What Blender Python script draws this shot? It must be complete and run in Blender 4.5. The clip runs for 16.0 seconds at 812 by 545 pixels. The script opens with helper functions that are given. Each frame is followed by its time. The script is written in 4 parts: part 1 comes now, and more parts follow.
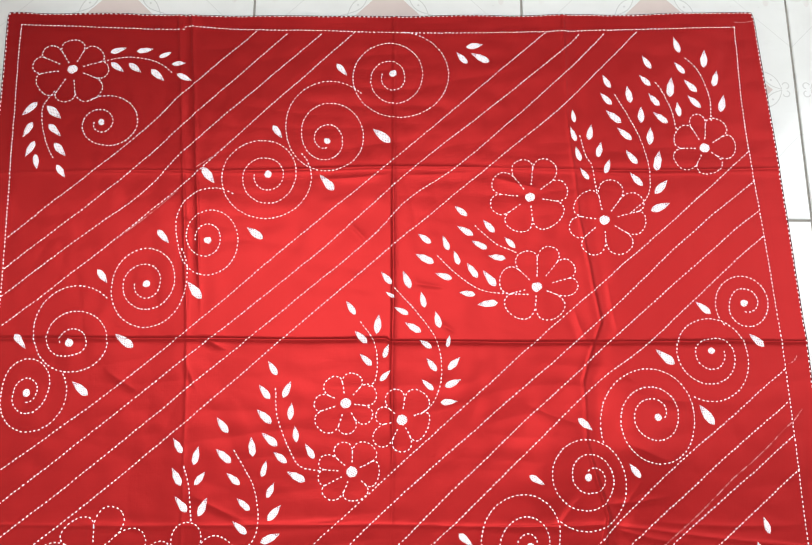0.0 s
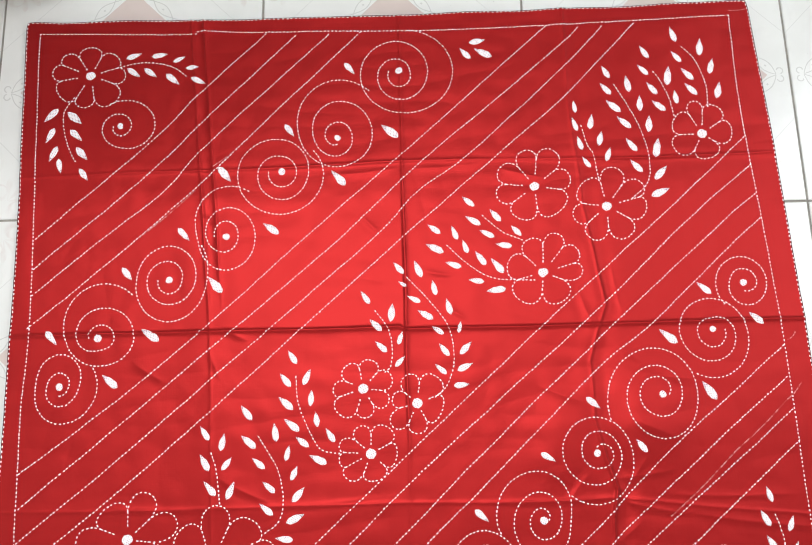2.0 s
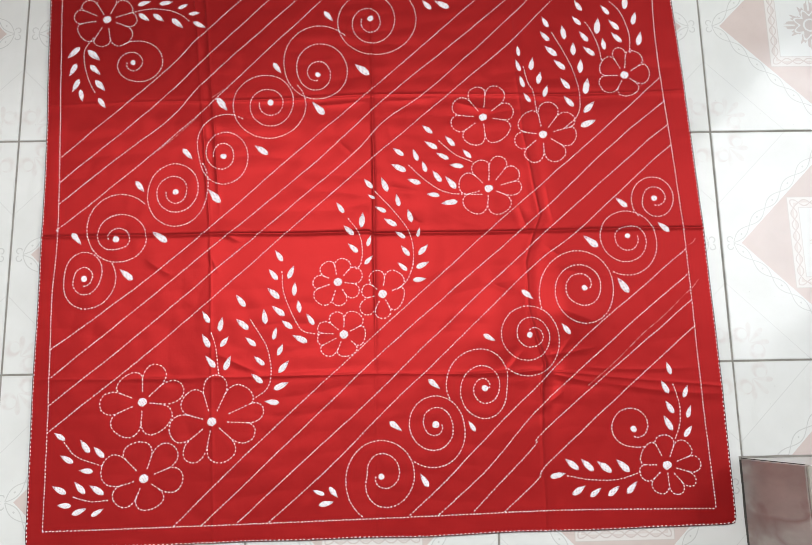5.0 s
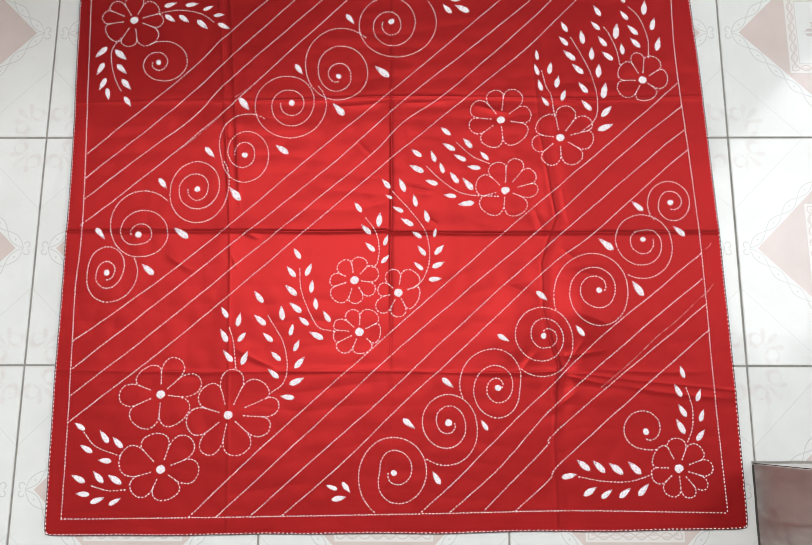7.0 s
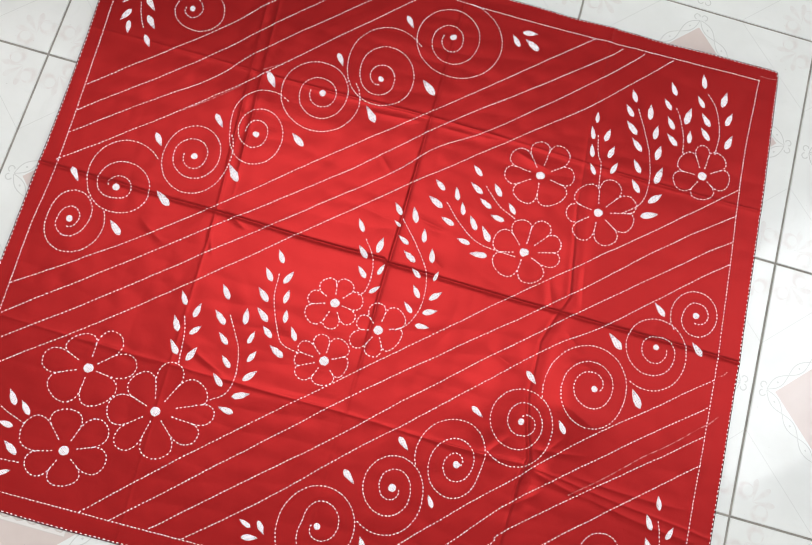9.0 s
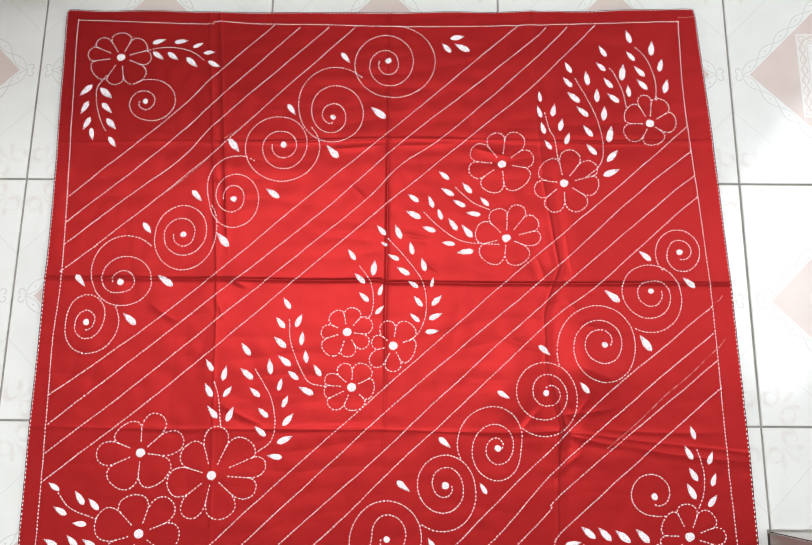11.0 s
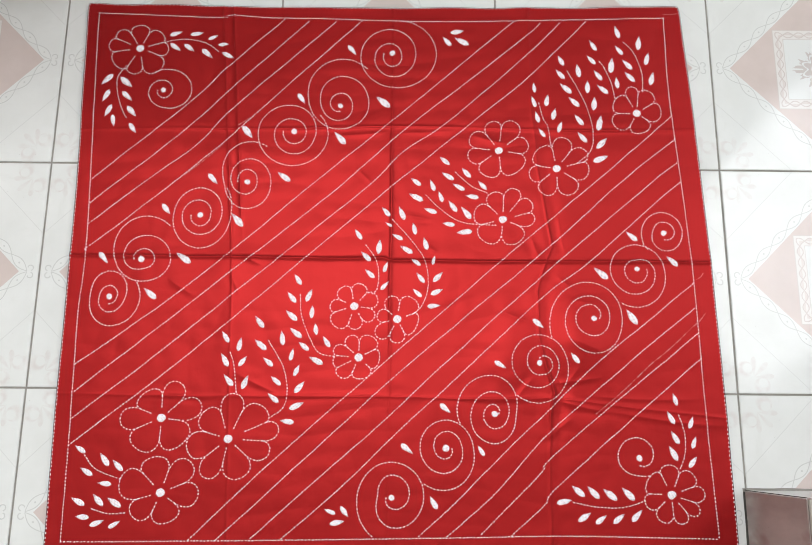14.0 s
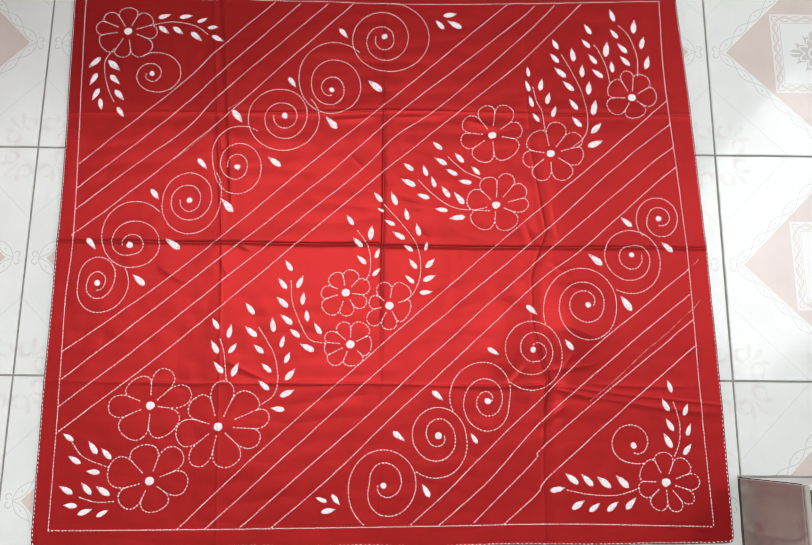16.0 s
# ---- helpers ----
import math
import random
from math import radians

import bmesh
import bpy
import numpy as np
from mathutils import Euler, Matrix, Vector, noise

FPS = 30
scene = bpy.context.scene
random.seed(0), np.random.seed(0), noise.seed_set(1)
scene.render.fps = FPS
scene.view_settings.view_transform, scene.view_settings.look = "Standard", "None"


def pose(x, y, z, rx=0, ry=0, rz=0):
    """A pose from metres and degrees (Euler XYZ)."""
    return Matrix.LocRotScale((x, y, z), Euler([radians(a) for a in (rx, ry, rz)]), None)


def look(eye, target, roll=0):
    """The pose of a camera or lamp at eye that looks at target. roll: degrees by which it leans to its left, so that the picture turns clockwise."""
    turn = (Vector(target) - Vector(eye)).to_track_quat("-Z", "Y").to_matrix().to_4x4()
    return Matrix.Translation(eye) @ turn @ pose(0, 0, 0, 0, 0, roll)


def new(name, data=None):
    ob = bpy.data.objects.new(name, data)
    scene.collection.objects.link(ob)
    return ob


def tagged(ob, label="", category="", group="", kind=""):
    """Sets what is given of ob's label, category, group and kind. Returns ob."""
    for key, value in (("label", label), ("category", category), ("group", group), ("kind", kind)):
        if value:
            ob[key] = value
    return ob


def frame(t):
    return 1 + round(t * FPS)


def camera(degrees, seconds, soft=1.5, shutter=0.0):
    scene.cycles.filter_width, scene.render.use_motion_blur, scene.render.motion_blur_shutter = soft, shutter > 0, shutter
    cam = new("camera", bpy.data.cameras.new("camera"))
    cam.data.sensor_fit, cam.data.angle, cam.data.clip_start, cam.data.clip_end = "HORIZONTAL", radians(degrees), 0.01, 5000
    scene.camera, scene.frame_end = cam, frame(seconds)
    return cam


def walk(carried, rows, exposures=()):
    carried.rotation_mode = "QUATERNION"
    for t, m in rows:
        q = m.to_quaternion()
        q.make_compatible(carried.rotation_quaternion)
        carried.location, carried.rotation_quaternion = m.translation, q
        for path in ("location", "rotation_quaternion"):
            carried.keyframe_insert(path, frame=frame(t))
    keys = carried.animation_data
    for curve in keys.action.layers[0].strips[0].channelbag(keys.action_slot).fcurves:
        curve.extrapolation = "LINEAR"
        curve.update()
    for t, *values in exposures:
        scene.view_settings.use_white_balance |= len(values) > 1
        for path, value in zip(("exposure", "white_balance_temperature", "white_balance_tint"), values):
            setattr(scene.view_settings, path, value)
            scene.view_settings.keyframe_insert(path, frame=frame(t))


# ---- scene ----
cam = camera(54.79, 16.0, soft=0.7)
PATH = [
    (0, (0.4617, 0.0564, 0.7890), (0.4833, 0.5133, -1.1572), 2.86),
    (0.5, (0.4602, 0.0502, 0.7964), (0.4520, 0.5163, -1.1483), -1.56),
    (1, (0.4557, 0.0501, 0.8020), (0.4551, 0.5117, -1.1436), -0.69),
    (1.5, (0.4515, 0.0506, 0.8085), (0.4686, 0.5026, -1.1397), 1.20),
    (2, (0.4570, 0.0486, 0.8220), (0.4600, 0.4809, -1.1308), -1.03),
    (2.5, (0.4582, 0.0328, 0.8672), (0.4941, 0.3971, -1.0998), 4.35),
    (3, (0.4670, -0.0059, 0.9091), (0.5042, 0.3799, -1.0533), 3.69),
    (3.5, (0.4633, -0.0315, 0.9340), (0.5569, 0.3505, -1.0269), 12.26),
    (4, (0.4820, -0.0534, 0.9483), (0.5317, 0.2916, -1.0201), 5.97),
    (4.2, (0.4749, -0.0602, 0.9505), (0.5448, 0.2880, -1.0169), 9.44),
    (6.3, (0.4814, -0.0719, 0.9974), (0.4607, 0.3311, -0.9613), -3.60),
    (6.5, (0.4805, -0.0774, 0.9923), (0.4638, 0.3139, -0.9692), -2.96),
    (7, (0.4814, -0.0775, 0.9790), (0.4710, 0.3147, -0.9818), -1.46),
    (7.5, (0.4828, -0.0521, 0.9471), (0.4261, 0.3025, -1.0201), -5.73),
    (8, (0.4704, -0.0372, 0.9080), (0.4311, 0.3336, -1.0577), 4.51),
    (8.5, (0.4600, -0.0324, 0.8898), (0.4559, 0.3920, -1.0646), 15.52),
    (8.7, (0.4645, -0.0229, 0.8831), (0.4757, 0.3986, -1.0724), 18.08),
    (10.8, (0.4880, -0.0257, 0.9273), (0.4860, 0.3762, -1.0322), 1.30),
    (11, (0.4858, -0.0312, 0.9383), (0.4761, 0.4130, -1.0120), -0.77),
    (11.5, (0.4705, -0.0334, 0.9676), (0.4870, 0.4226, -0.9801), 1.84),
    (12, (0.4657, -0.0468, 0.9812), (0.5233, 0.3074, -0.9867), 10.33),
    (12.5, (0.4717, -0.0628, 0.9840), (0.4961, 0.2995, -0.9835), 5.18),
    (13, (0.4712, -0.0652, 0.9878), (0.4715, 0.3346, -0.9720), 0.85),
    (13.5, (0.4690, -0.0659, 0.9951), (0.4721, 0.3664, -0.9569), 0.95),
    (14, (0.4688, -0.0696, 0.9989), (0.4854, 0.3667, -0.9523), 2.73),
    (14.5, (0.4746, -0.0786, 1.0017), (0.4921, 0.3632, -0.9494), 2.60),
    (15, (0.4755, -0.0790, 0.9993), (0.4965, 0.3518, -0.9535), 3.33),
    (15.5, (0.4760, -0.0802, 0.9940), (0.4982, 0.3502, -0.9592), 3.60),
    (16, (0.4732, -0.0747, 0.9855), (0.5015, 0.3424, -0.9702), 4.37),
]
walk(cam, [(t, look(eye, target, roll)) for t, eye, target, roll in PATH],
     exposures=[(0, 0.50), (2.5, 0.46), (3.2, 0.37), (4, 0.28), (6.5, 0.26), (8.5, 0.26), (10.8, 0.40), (11.3, 0.36), (12, 0.27), (16, 0.26)])

# ---- world and light ----
world = bpy.data.worlds.new("world")
scene.world = world
world.use_nodes = True
wn = world.node_tree.nodes
sky = wn.new("ShaderNodeTexSky")
sky.sky_type, sky.sun_disc = "NISHITA", False
sky.sun_elevation, sky.sun_rotation = radians(40), radians(100)
wn["Background"].inputs["Strength"].default_value = 0.12
world.node_tree.links.new(sky.outputs[0], wn["Background"].inputs["Color"])

# window in the east wall, daylight standing in its opening
day = bpy.data.lights.new("window_daylight", "AREA")
day.shape, day.size, day.size_y, day.energy, day.color = "RECTANGLE", 0.85, 1.15, 16, (0.95, 0.98, 1.0)
window_lamp = new("window_daylight", day)
window_lamp.matrix_world = look((2.16, 0.85, 2.32), (0.8, 0.62, 0.9), 33)
# long lamp under the ceiling, over the cloth
tube = bpy.data.lights.new("ceiling_lamp", "AREA")
tube.shape, tube.size, tube.size_y, tube.energy, tube.color = "RECTANGLE", 1.7, 0.2, 51, (0.975, 0.985, 1.0)
new("ceiling_lamp", tube).matrix_world = look((0.20, 0.82, 2.9), (0.36, -3.4, 0))


# ---- materials ----
class Nodes:
    """A material's node tree, with short words for its sums."""

    def __init__(self, name):
        self.mat = bpy.data.materials.new(name)
        self.mat.use_nodes = True
        self.tree = self.mat.node_tree
        self.bsdf = self.tree.nodes["Principled BSDF"]
        self.coord = self.add("ShaderNodeTexCoord")

    def add(self, kind):
        return self.tree.nodes.new(kind)

    def link(self, value, socket):
        if isinstance(value, (int, float)):
            socket.default_value = value
        elif isinstance(value, tuple):
            socket.default_value = (*value, 1.0) if len(value) == 3 else value
        else:
            self.tree.links.new(value, socket)

    def math(self, op, a, b=0.0, c=0.0):
        n = self.add("ShaderNodeMath")
        n.operation = op
        for i, v in enumerate((a, b, c)):
            self.link(v, n.inputs[i])
        return n.outputs[0]

    def under(self, a, limit):
        return self.math("LESS_THAN", a, limit)

    def near(self, a, width):
        return self.under(self.math("ABSOLUTE", a), width)

    def xyz(self, socket="Object"):
        n = self.add("ShaderNodeSeparateXYZ")
        self.tree.links.new(self.coord.outputs[socket], n.inputs[0])
        return n.outputs[0], n.outputs[1], n.outputs[2]

    def noise(self, scale, detail=3.0, rough=0.55, stretch=None, socket="Object"):
        n = self.add("ShaderNodeTexNoise")
        n.inputs["Scale"].default_value, n.inputs["Detail"].default_value, n.inputs["Roughness"].default_value = scale, detail, rough
        where = self.coord.outputs[socket]
        if stretch:
            m = self.add("ShaderNodeMapping")
            m.inputs["Scale"].default_value = stretch
            self.tree.links.new(where, m.inputs[0])
            where = m.outputs[0]
        self.tree.links.new(where, n.inputs["Vector"])
        return n.outputs["Fac"]

    def ramp(self, value, low, high):
        n = self.add("ShaderNodeMapRange")
        for i, v in enumerate((value, low, high, 0.0, 1.0)):
            self.link(v, n.inputs[i])
        return n.outputs[0]

    def mix(self, fac, a, b):
        n = self.add("ShaderNodeMix")
        n.data_type = "RGBA"
        self.link(fac, n.inputs[0])
        self.link(a, n.inputs[6])
        self.link(b, n.inputs[7])
        return n.outputs[2]

    def bump(self, height, strength, distance):
        n = self.add("ShaderNodeBump")
        n.inputs["Strength"].default_value, n.inputs["Distance"].default_value = strength, distance
        self.link(height, n.inputs["Height"])
        self.tree.links.new(n.outputs[0], self.bsdf.inputs["Normal"])

    def finish(self, color, rough, **more):
        self.link(color, self.bsdf.inputs["Base Color"])
        self.link(rough, self.bsdf.inputs["Roughness"])
        for key, value in more.items():
            self.link(value, self.bsdf.inputs[key.replace("_", " ")])
        return self.mat


def cotton():
    n = Nodes("red_cotton")
    slub = n.math("ADD", n.noise(60, 3, stretch=(1, 12, 1)), n.noise(60, 3, stretch=(12, 1, 1)))
    cloud = n.noise(9, 4)
    color = n.mix(n.ramp(cloud, 0.3, 0.75), (0.165, 0.0055, 0.0065), (0.205, 0.0078, 0.0088))
    color = n.mix(n.ramp(slub, 0.8, 1.25), color, (0.178, 0.0072, 0.0082))
    n.bump(n.math("ADD", n.math("MULTIPLY", slub, 0.35), n.noise(140, 4)), 0.10, 0.0010)
    return n.finish(color, 0.42, IOR=1.87, Specular_IOR_Level=1.0, Specular_Tint=(1.0, 0.06, 0.058))


def thread():
    n = Nodes("white_thread")
    x, y, _ = n.xyz()
    ply = n.noise(900, 2)
    color = n.mix(n.ramp(ply, 0.3, 0.7), (0.80, 0.68, 0.70), (0.92, 0.83, 0.85))
    n.bump(ply, 0.4, 0.0004)
    return n.finish(color, 0.55, Specular_IOR_Level=0.3)


def thread_filling():
    """White stitches worked close, the red cloth showing in the small gaps between them."""
    n = Nodes("white_thread_filling")
    x, y, _ = n.xyz()
    px, py = 0.0023, 0.0014
    row = n.math("DIVIDE", y, py)
    lane = n.math("FLOOR", row)
    fx = n.math("SUBTRACT", n.math("FRACT", n.math("ADD", n.math("DIVIDE", x, px), n.math("MULTIPLY", lane, 0.5))), 0.5)
    fy = n.math("SUBTRACT", n.math("FRACT", row), 0.5)
    far = n.math("ADD", n.math("POWER", n.math("MULTIPLY", fx, px), 2.0), n.math("POWER", n.math("MULTIPLY", fy, py), 2.0))
    far = n.math("ADD", n.math("SQRT", far), n.math("MULTIPLY", n.math("SUBTRACT", n.noise(700, 1), 0.5), 0.0009))
    gap = n.under(far, n.math("ADD", 0.00047, n.math("MULTIPLY", n.ramp(x, 0.0035, 0.0095), 0.00028)))
    color = n.mix(n.ramp(n.noise(800, 2), 0.3, 0.7), (0.84, 0.80, 0.84), (0.93, 0.90, 0.93))
    color = n.mix(n.math("MULTIPLY", gap, n.ramp(n.noise(260, 2), 0.25, 0.62)), color, (0.30, 0.05, 0.10))
    n.bump(n.math("SUBTRACT", 1.0, gap), 0.5, 0.0004)
    return n.finish(color, 0.6, Specular_IOR_Level=0.3)


def shaded_hem():
    # red cloth darkened in colour for the shadow along its edge
    n = Nodes("hem_edge_shade")
    return n.finish(n.mix(n.noise(120, 3), (0.07, 0.006, 0.007), (0.15, 0.009, 0.011)), 0.7)


def chalk():
    n = Nodes("chalk_trace")
    return n.finish(n.mix(n.ramp(n.noise(300, 4), 0.44, 0.62), (0.34, 0.012, 0.012), (0.60, 0.22, 0.21)), 0.8)


def printed_tile():
    """White glazed tile printed with a pink diamond, a chain round it and a leafy square in the middle."""
    n = Nodes("printed_tile")
    x, y, _ = n.xyz()
    ax, ay = n.math("ABSOLUTE", x), n.math("ABSOLUTE", y)
    total = n.math("ADD", ax, ay)
    big, small = n.math("MAXIMUM", ax, ay), n.math("MINIMUM", ax, ay)
    cloud, grain = n.noise(14, 4), n.noise(220, 2)
    color = n.mix(n.ramp(cloud, 0.35, 0.7), (0.69, 0.70, 0.685), (0.75, 0.76, 0.75))
    pink = n.mix(n.ramp(cloud, 0.35, 0.65), (0.57, 0.47, 0.44), (0.63, 0.525, 0.495))
    color = n.mix(n.math("MULTIPLY", n.under(total, 0.124), 0.9), color, pink)
    # square in the middle: pale band with scrolls, white field, leafy rosette
    color = n.mix(n.under(big, 0.0595), color, (0.71, 0.68, 0.66))
    scroll = n.math("MULTIPLY", n.math("SINE", n.math("MULTIPLY", small, 210.0)), 0.0040)
    offset = n.math("SUBTRACT", big, 0.052)
    band = n.math("MULTIPLY", n.near(n.math("SUBTRACT", offset, scroll), 0.0008), n.near(offset, 0.006))
    curl = n.math("MULTIPLY", n.near(n.math("ADD", offset, scroll), 0.0008), n.near(offset, 0.0045))
    bud = n.math("MULTIPLY", n.under(n.math("ABSOLUTE", offset), n.math("MULTIPLY", n.math("ABSOLUTE", scroll), 0.72)), n.math("GREATER_THAN", n.math("MULTIPLY", offset, scroll), 0.0))
    color = n.mix(n.math("MULTIPLY", bud, 0.6), color, (0.62, 0.54, 0.51))
    color = n.mix(n.math("MULTIPLY", n.math("MAXIMUM", band, curl), 0.75), color, (0.55, 0.475, 0.45))
    color = n.mix(n.under(big, 0.0455), color, (0.71, 0.72, 0.71))
    color = n.mix(n.math("MULTIPLY", n.math("MAXIMUM", n.near(n.math("SUBTRACT", big, 0.0455), 0.0006), n.near(n.math("SUBTRACT", big, 0.0595), 0.0006)), 0.6), color, (0.56, 0.51, 0.485))
    r = n.math("SQRT", n.math("ADD", n.math("MULTIPLY", x, x), n.math("MULTIPLY", y, y)))
    turn = n.math("ARCTAN2", y, x)
    lobes = n.math("ADD", n.math("MULTIPLY", n.math("COSINE", n.math("MULTIPLY", turn, 4.0)), 0.0065), n.math("MULTIPLY", n.math("COSINE", n.math("MULTIPLY", turn, 12.0)), 0.0050))
    lobes = n.math("ADD", lobes, n.math("MULTIPLY", n.math("COSINE", n.math("MULTIPLY", turn, 36.0)), 0.0022))
    leafy = n.under(n.math("SUBTRACT", r, lobes), 0.0268)
    veins = n.math("ADD", n.math("MULTIPLY", n.math("COSINE", n.math("MULTIPLY", turn, 8.0)), 0.004), -0.0185)
    cut = n.near(n.math("ADD", r, veins), 0.0014)
    cut = n.math("MAXIMUM", cut, n.near(n.math("SUBTRACT", r, 0.0085), 0.0012))
    petal = n.math("GREATER_THAN", n.math("COSINE", n.math("MULTIPLY", turn, 8.0)), 0.93)
    cut = n.math("MAXIMUM", cut, n.math("MULTIPLY", petal, n.math("GREATER_THAN", r, 0.021)))
    leafy = n.math("MULTIPLY", leafy, n.math("SUBTRACT", 1.0, cut))
    color = n.mix(n.math("MULTIPLY", leafy, 0.75), color, (0.53, 0.46, 0.435))
    # chain of two twined lines along the diamond, with a dot in each link
    along = n.math("MULTIPLY", n.math("SUBTRACT", ax, ay), 0.7071)
    across = n.math("MULTIPLY", n.math("SUBTRACT", total, 0.1345), 0.7071)
    wave = n.math("MULTIPLY", n.math("SINE", n.math("MULTIPLY", along, 99.73)), 0.0053)
    chain = n.math("MAXIMUM", n.near(n.math("SUBTRACT", across, wave), 0.0006), n.near(n.math("ADD", across, wave), 0.0006))
    reach = n.near(along, 0.0945)
    inside = n.math("MULTIPLY", n.near(across, 0.0053), n.under(n.math("ABSOLUTE", across), n.math("ABSOLUTE", wave)))
    color = n.mix(n.math("MULTIPLY", inside, reach), color, (0.72, 0.73, 0.715))
    bead = n.math("PINGPONG", n.math("ADD", along, 0.01575), 0.01575)
    dot = n.math("MULTIPLY", n.near(across, 0.0010), n.under(bead, 0.0011))
    chain = n.math("MULTIPLY", n.math("MAXIMUM", chain, dot), reach)
    tip_x, tip_y = n.math("SUBTRACT", big, 0.1385), n.math("SUBTRACT", small, 0.0048)
    ring = n.math("SQRT", n.math("ADD", n.math("MULTIPLY", tip_x, tip_x), n.math("MULTIPLY", tip_y, tip_y)))
    ring = n.math("MULTIPLY", n.near(n.math("SUBTRACT", ring, 0.0036), 0.0007), n.math("GREATER_THAN", n.math("ADD", tip_x, small), 0.002))
    line = n.math("MULTIPLY", n.near(n.math("SUBTRACT", total, 0.201), 0.0006), 0.6)
    color = n.mix(n.math("MULTIPLY", n.math("MAXIMUM", n.math("MAXIMUM", chain, ring), line), 0.46), color, (0.40, 0.40, 0.39))
    # faint flower in each corner of the tile
    dx, dy = n.math("SUBTRACT", 0.15, ax), n.math("SUBTRACT", 0.15, ay)
    more, less = n.math("SUBTRACT", n.math("MAXIMUM", dx, dy), 0.033), n.math("SUBTRACT", n.math("MINIMUM", dx, dy), 0.0135)
    curl = n.math("SQRT", n.math("ADD", n.math("MULTIPLY", more, more), n.math("MULTIPLY", less, less)))
    crescent = n.math("MAXIMUM", n.math("ADD", n.math("ADD", n.math("MULTIPLY", less, -0.22), n.math("MULTIPLY", more, -0.10)), 0.0022), 0.0004)
    petal = n.math("SUBTRACT", 1.0, n.ramp(n.math("DIVIDE", n.math("ABSOLUTE", n.math("SUBTRACT", curl, 0.0078)), crescent), 0.3, 1.3))
    fx, fy = n.math("SUBTRACT", dx, 0.022), n.math("SUBTRACT", dy, 0.022)
    fr = n.math("SQRT", n.math("ADD", n.math("MULTIPLY", fx, fx), n.math("MULTIPLY", fy, fy)))
    fa = n.math("SUBTRACT", n.math("ARCTAN2", fy, fx), 0.7854)
    fingers = n.math("COSINE", n.math("MULTIPLY", fa, 8.5))
    edge = n.math("ADD", 0.0205, n.math("MULTIPLY", fingers, 0.0055))
    fan = n.math("MULTIPLY", n.math("MULTIPLY", n.under(fr, edge), n.near(fa, 1.25)), n.ramp(fingers, -0.6, 0.7))
    veil = n.math("MULTIPLY", n.math("MAXIMUM", petal, n.math("MULTIPLY", fan, 0.8)), n.ramp(n.noise(75, 3), 0.3, 0.62))
    color = n.mix(n.math("MULTIPLY", veil, 0.5), color, (0.60, 0.53, 0.515))
    # small specks and scuffs
    color = n.mix(n.math("MULTIPLY", n.math("GREATER_THAN", n.noise(420, 1), 0.80), 0.6), color, (0.35, 0.33, 0.31))
    color = n.mix(n.math("MULTIPLY", n.ramp(n.noise(7, 5, 0.7, stretch=(1, 3, 1), socket="Generated"), 0.58, 0.8), 0.25), color, (0.58, 0.58, 0.555))
    n.bump(n.noise(18, 2), 0.05, 0.002)
    worn = n.ramp(n.noise(8, 6, 0.7, socket="Generated"), 0.47, 0.56)
    rough = n.math("ADD", 0.05, n.math("ADD", n.math("MULTIPLY", grain, 0.05), n.math("MULTIPLY", worn, 0.10)))
    return n.finish(color, rough, Specular_IOR_Level=0.5)


def grout():
    n = Nodes("grey_grout")
    color = n.mix(n.ramp(n.noise(40, 4), 0.3, 0.7), (0.20, 0.19, 0.17), (0.34, 0.32, 0.29))
    n.bump(n.noise(400, 3), 0.5, 0.001)
    return n.finish(color, 0.9)


def marble(name, dark, light, vein, rough=0.3, veins=0.18, blot=0.4):
    n = Nodes(name)
    base = n.mix(n.ramp(n.noise(16, 5, 0.6, stretch=(1, 1, 0.35)), 0.32, 0.7), dark, light)
    wisps = n.math("SUBTRACT", 1.0, n.ramp(n.math("ABSOLUTE", n.math("SUBTRACT", n.noise(9, 3, 0.5, stretch=(1, 1.8, 0.5)), 0.5)), 0.0, 0.06))
    base = n.mix(n.math("MULTIPLY", wisps, veins), base, vein)
    blush = n.ramp(n.noise(22, 3, stretch=(1, 1, 0.6)), 0.55, 0.70)
    base = n.mix(n.math("MULTIPLY", blush, blot), base, vein)
    base = n.mix(n.math("MULTIPLY", n.math("GREATER_THAN", n.noise(190, 1), 0.79), 0.4), base, (0.12, 0.10, 0.09))
    n.bump(n.noise(60, 3), 0.06, 0.001)
    return n.finish(base, rough)


def plaster(name, a, b):
    n = Nodes(name)
    n.bump(n.noise(120, 4), 0.2, 0.002)
    return n.finish(n.mix(n.ramp(n.noise(3, 5), 0.3, 0.7), a, b), 0.85)


COTTON, THREAD, FILLING, HEM_SHADE, CHALK, TILE, GROUT = cotton(), thread(), thread_filling(), shaded_hem(), chalk(), printed_tile(), grout()
MAUVE = marble("mauve_marble_tile", (0.27, 0.22, 0.20), (0.44, 0.385, 0.36), (0.23, 0.135, 0.12), 0.32, 0.75, 0.75)
PINK_TILE = marble("pinkish_wall_tile", (0.50, 0.40, 0.37), (0.60, 0.50, 0.47), (0.50, 0.37, 0.34), 0.25)
BROWN = marble("brown_stone", (0.17, 0.13, 0.09), (0.30, 0.25, 0.20), (0.14, 0.10, 0.07))
WHITE_GLAZE = marble("white_glaze", (0.66, 0.66, 0.64), (0.72, 0.72, 0.70), (0.62, 0.61, 0.59))
DARK_JOINT = plaster("dark_mortar", (0.025, 0.022, 0.02), (0.06, 0.054, 0.048))
CEMENT = plaster("cement", (0.28, 0.26, 0.23), (0.42, 0.40, 0.35))
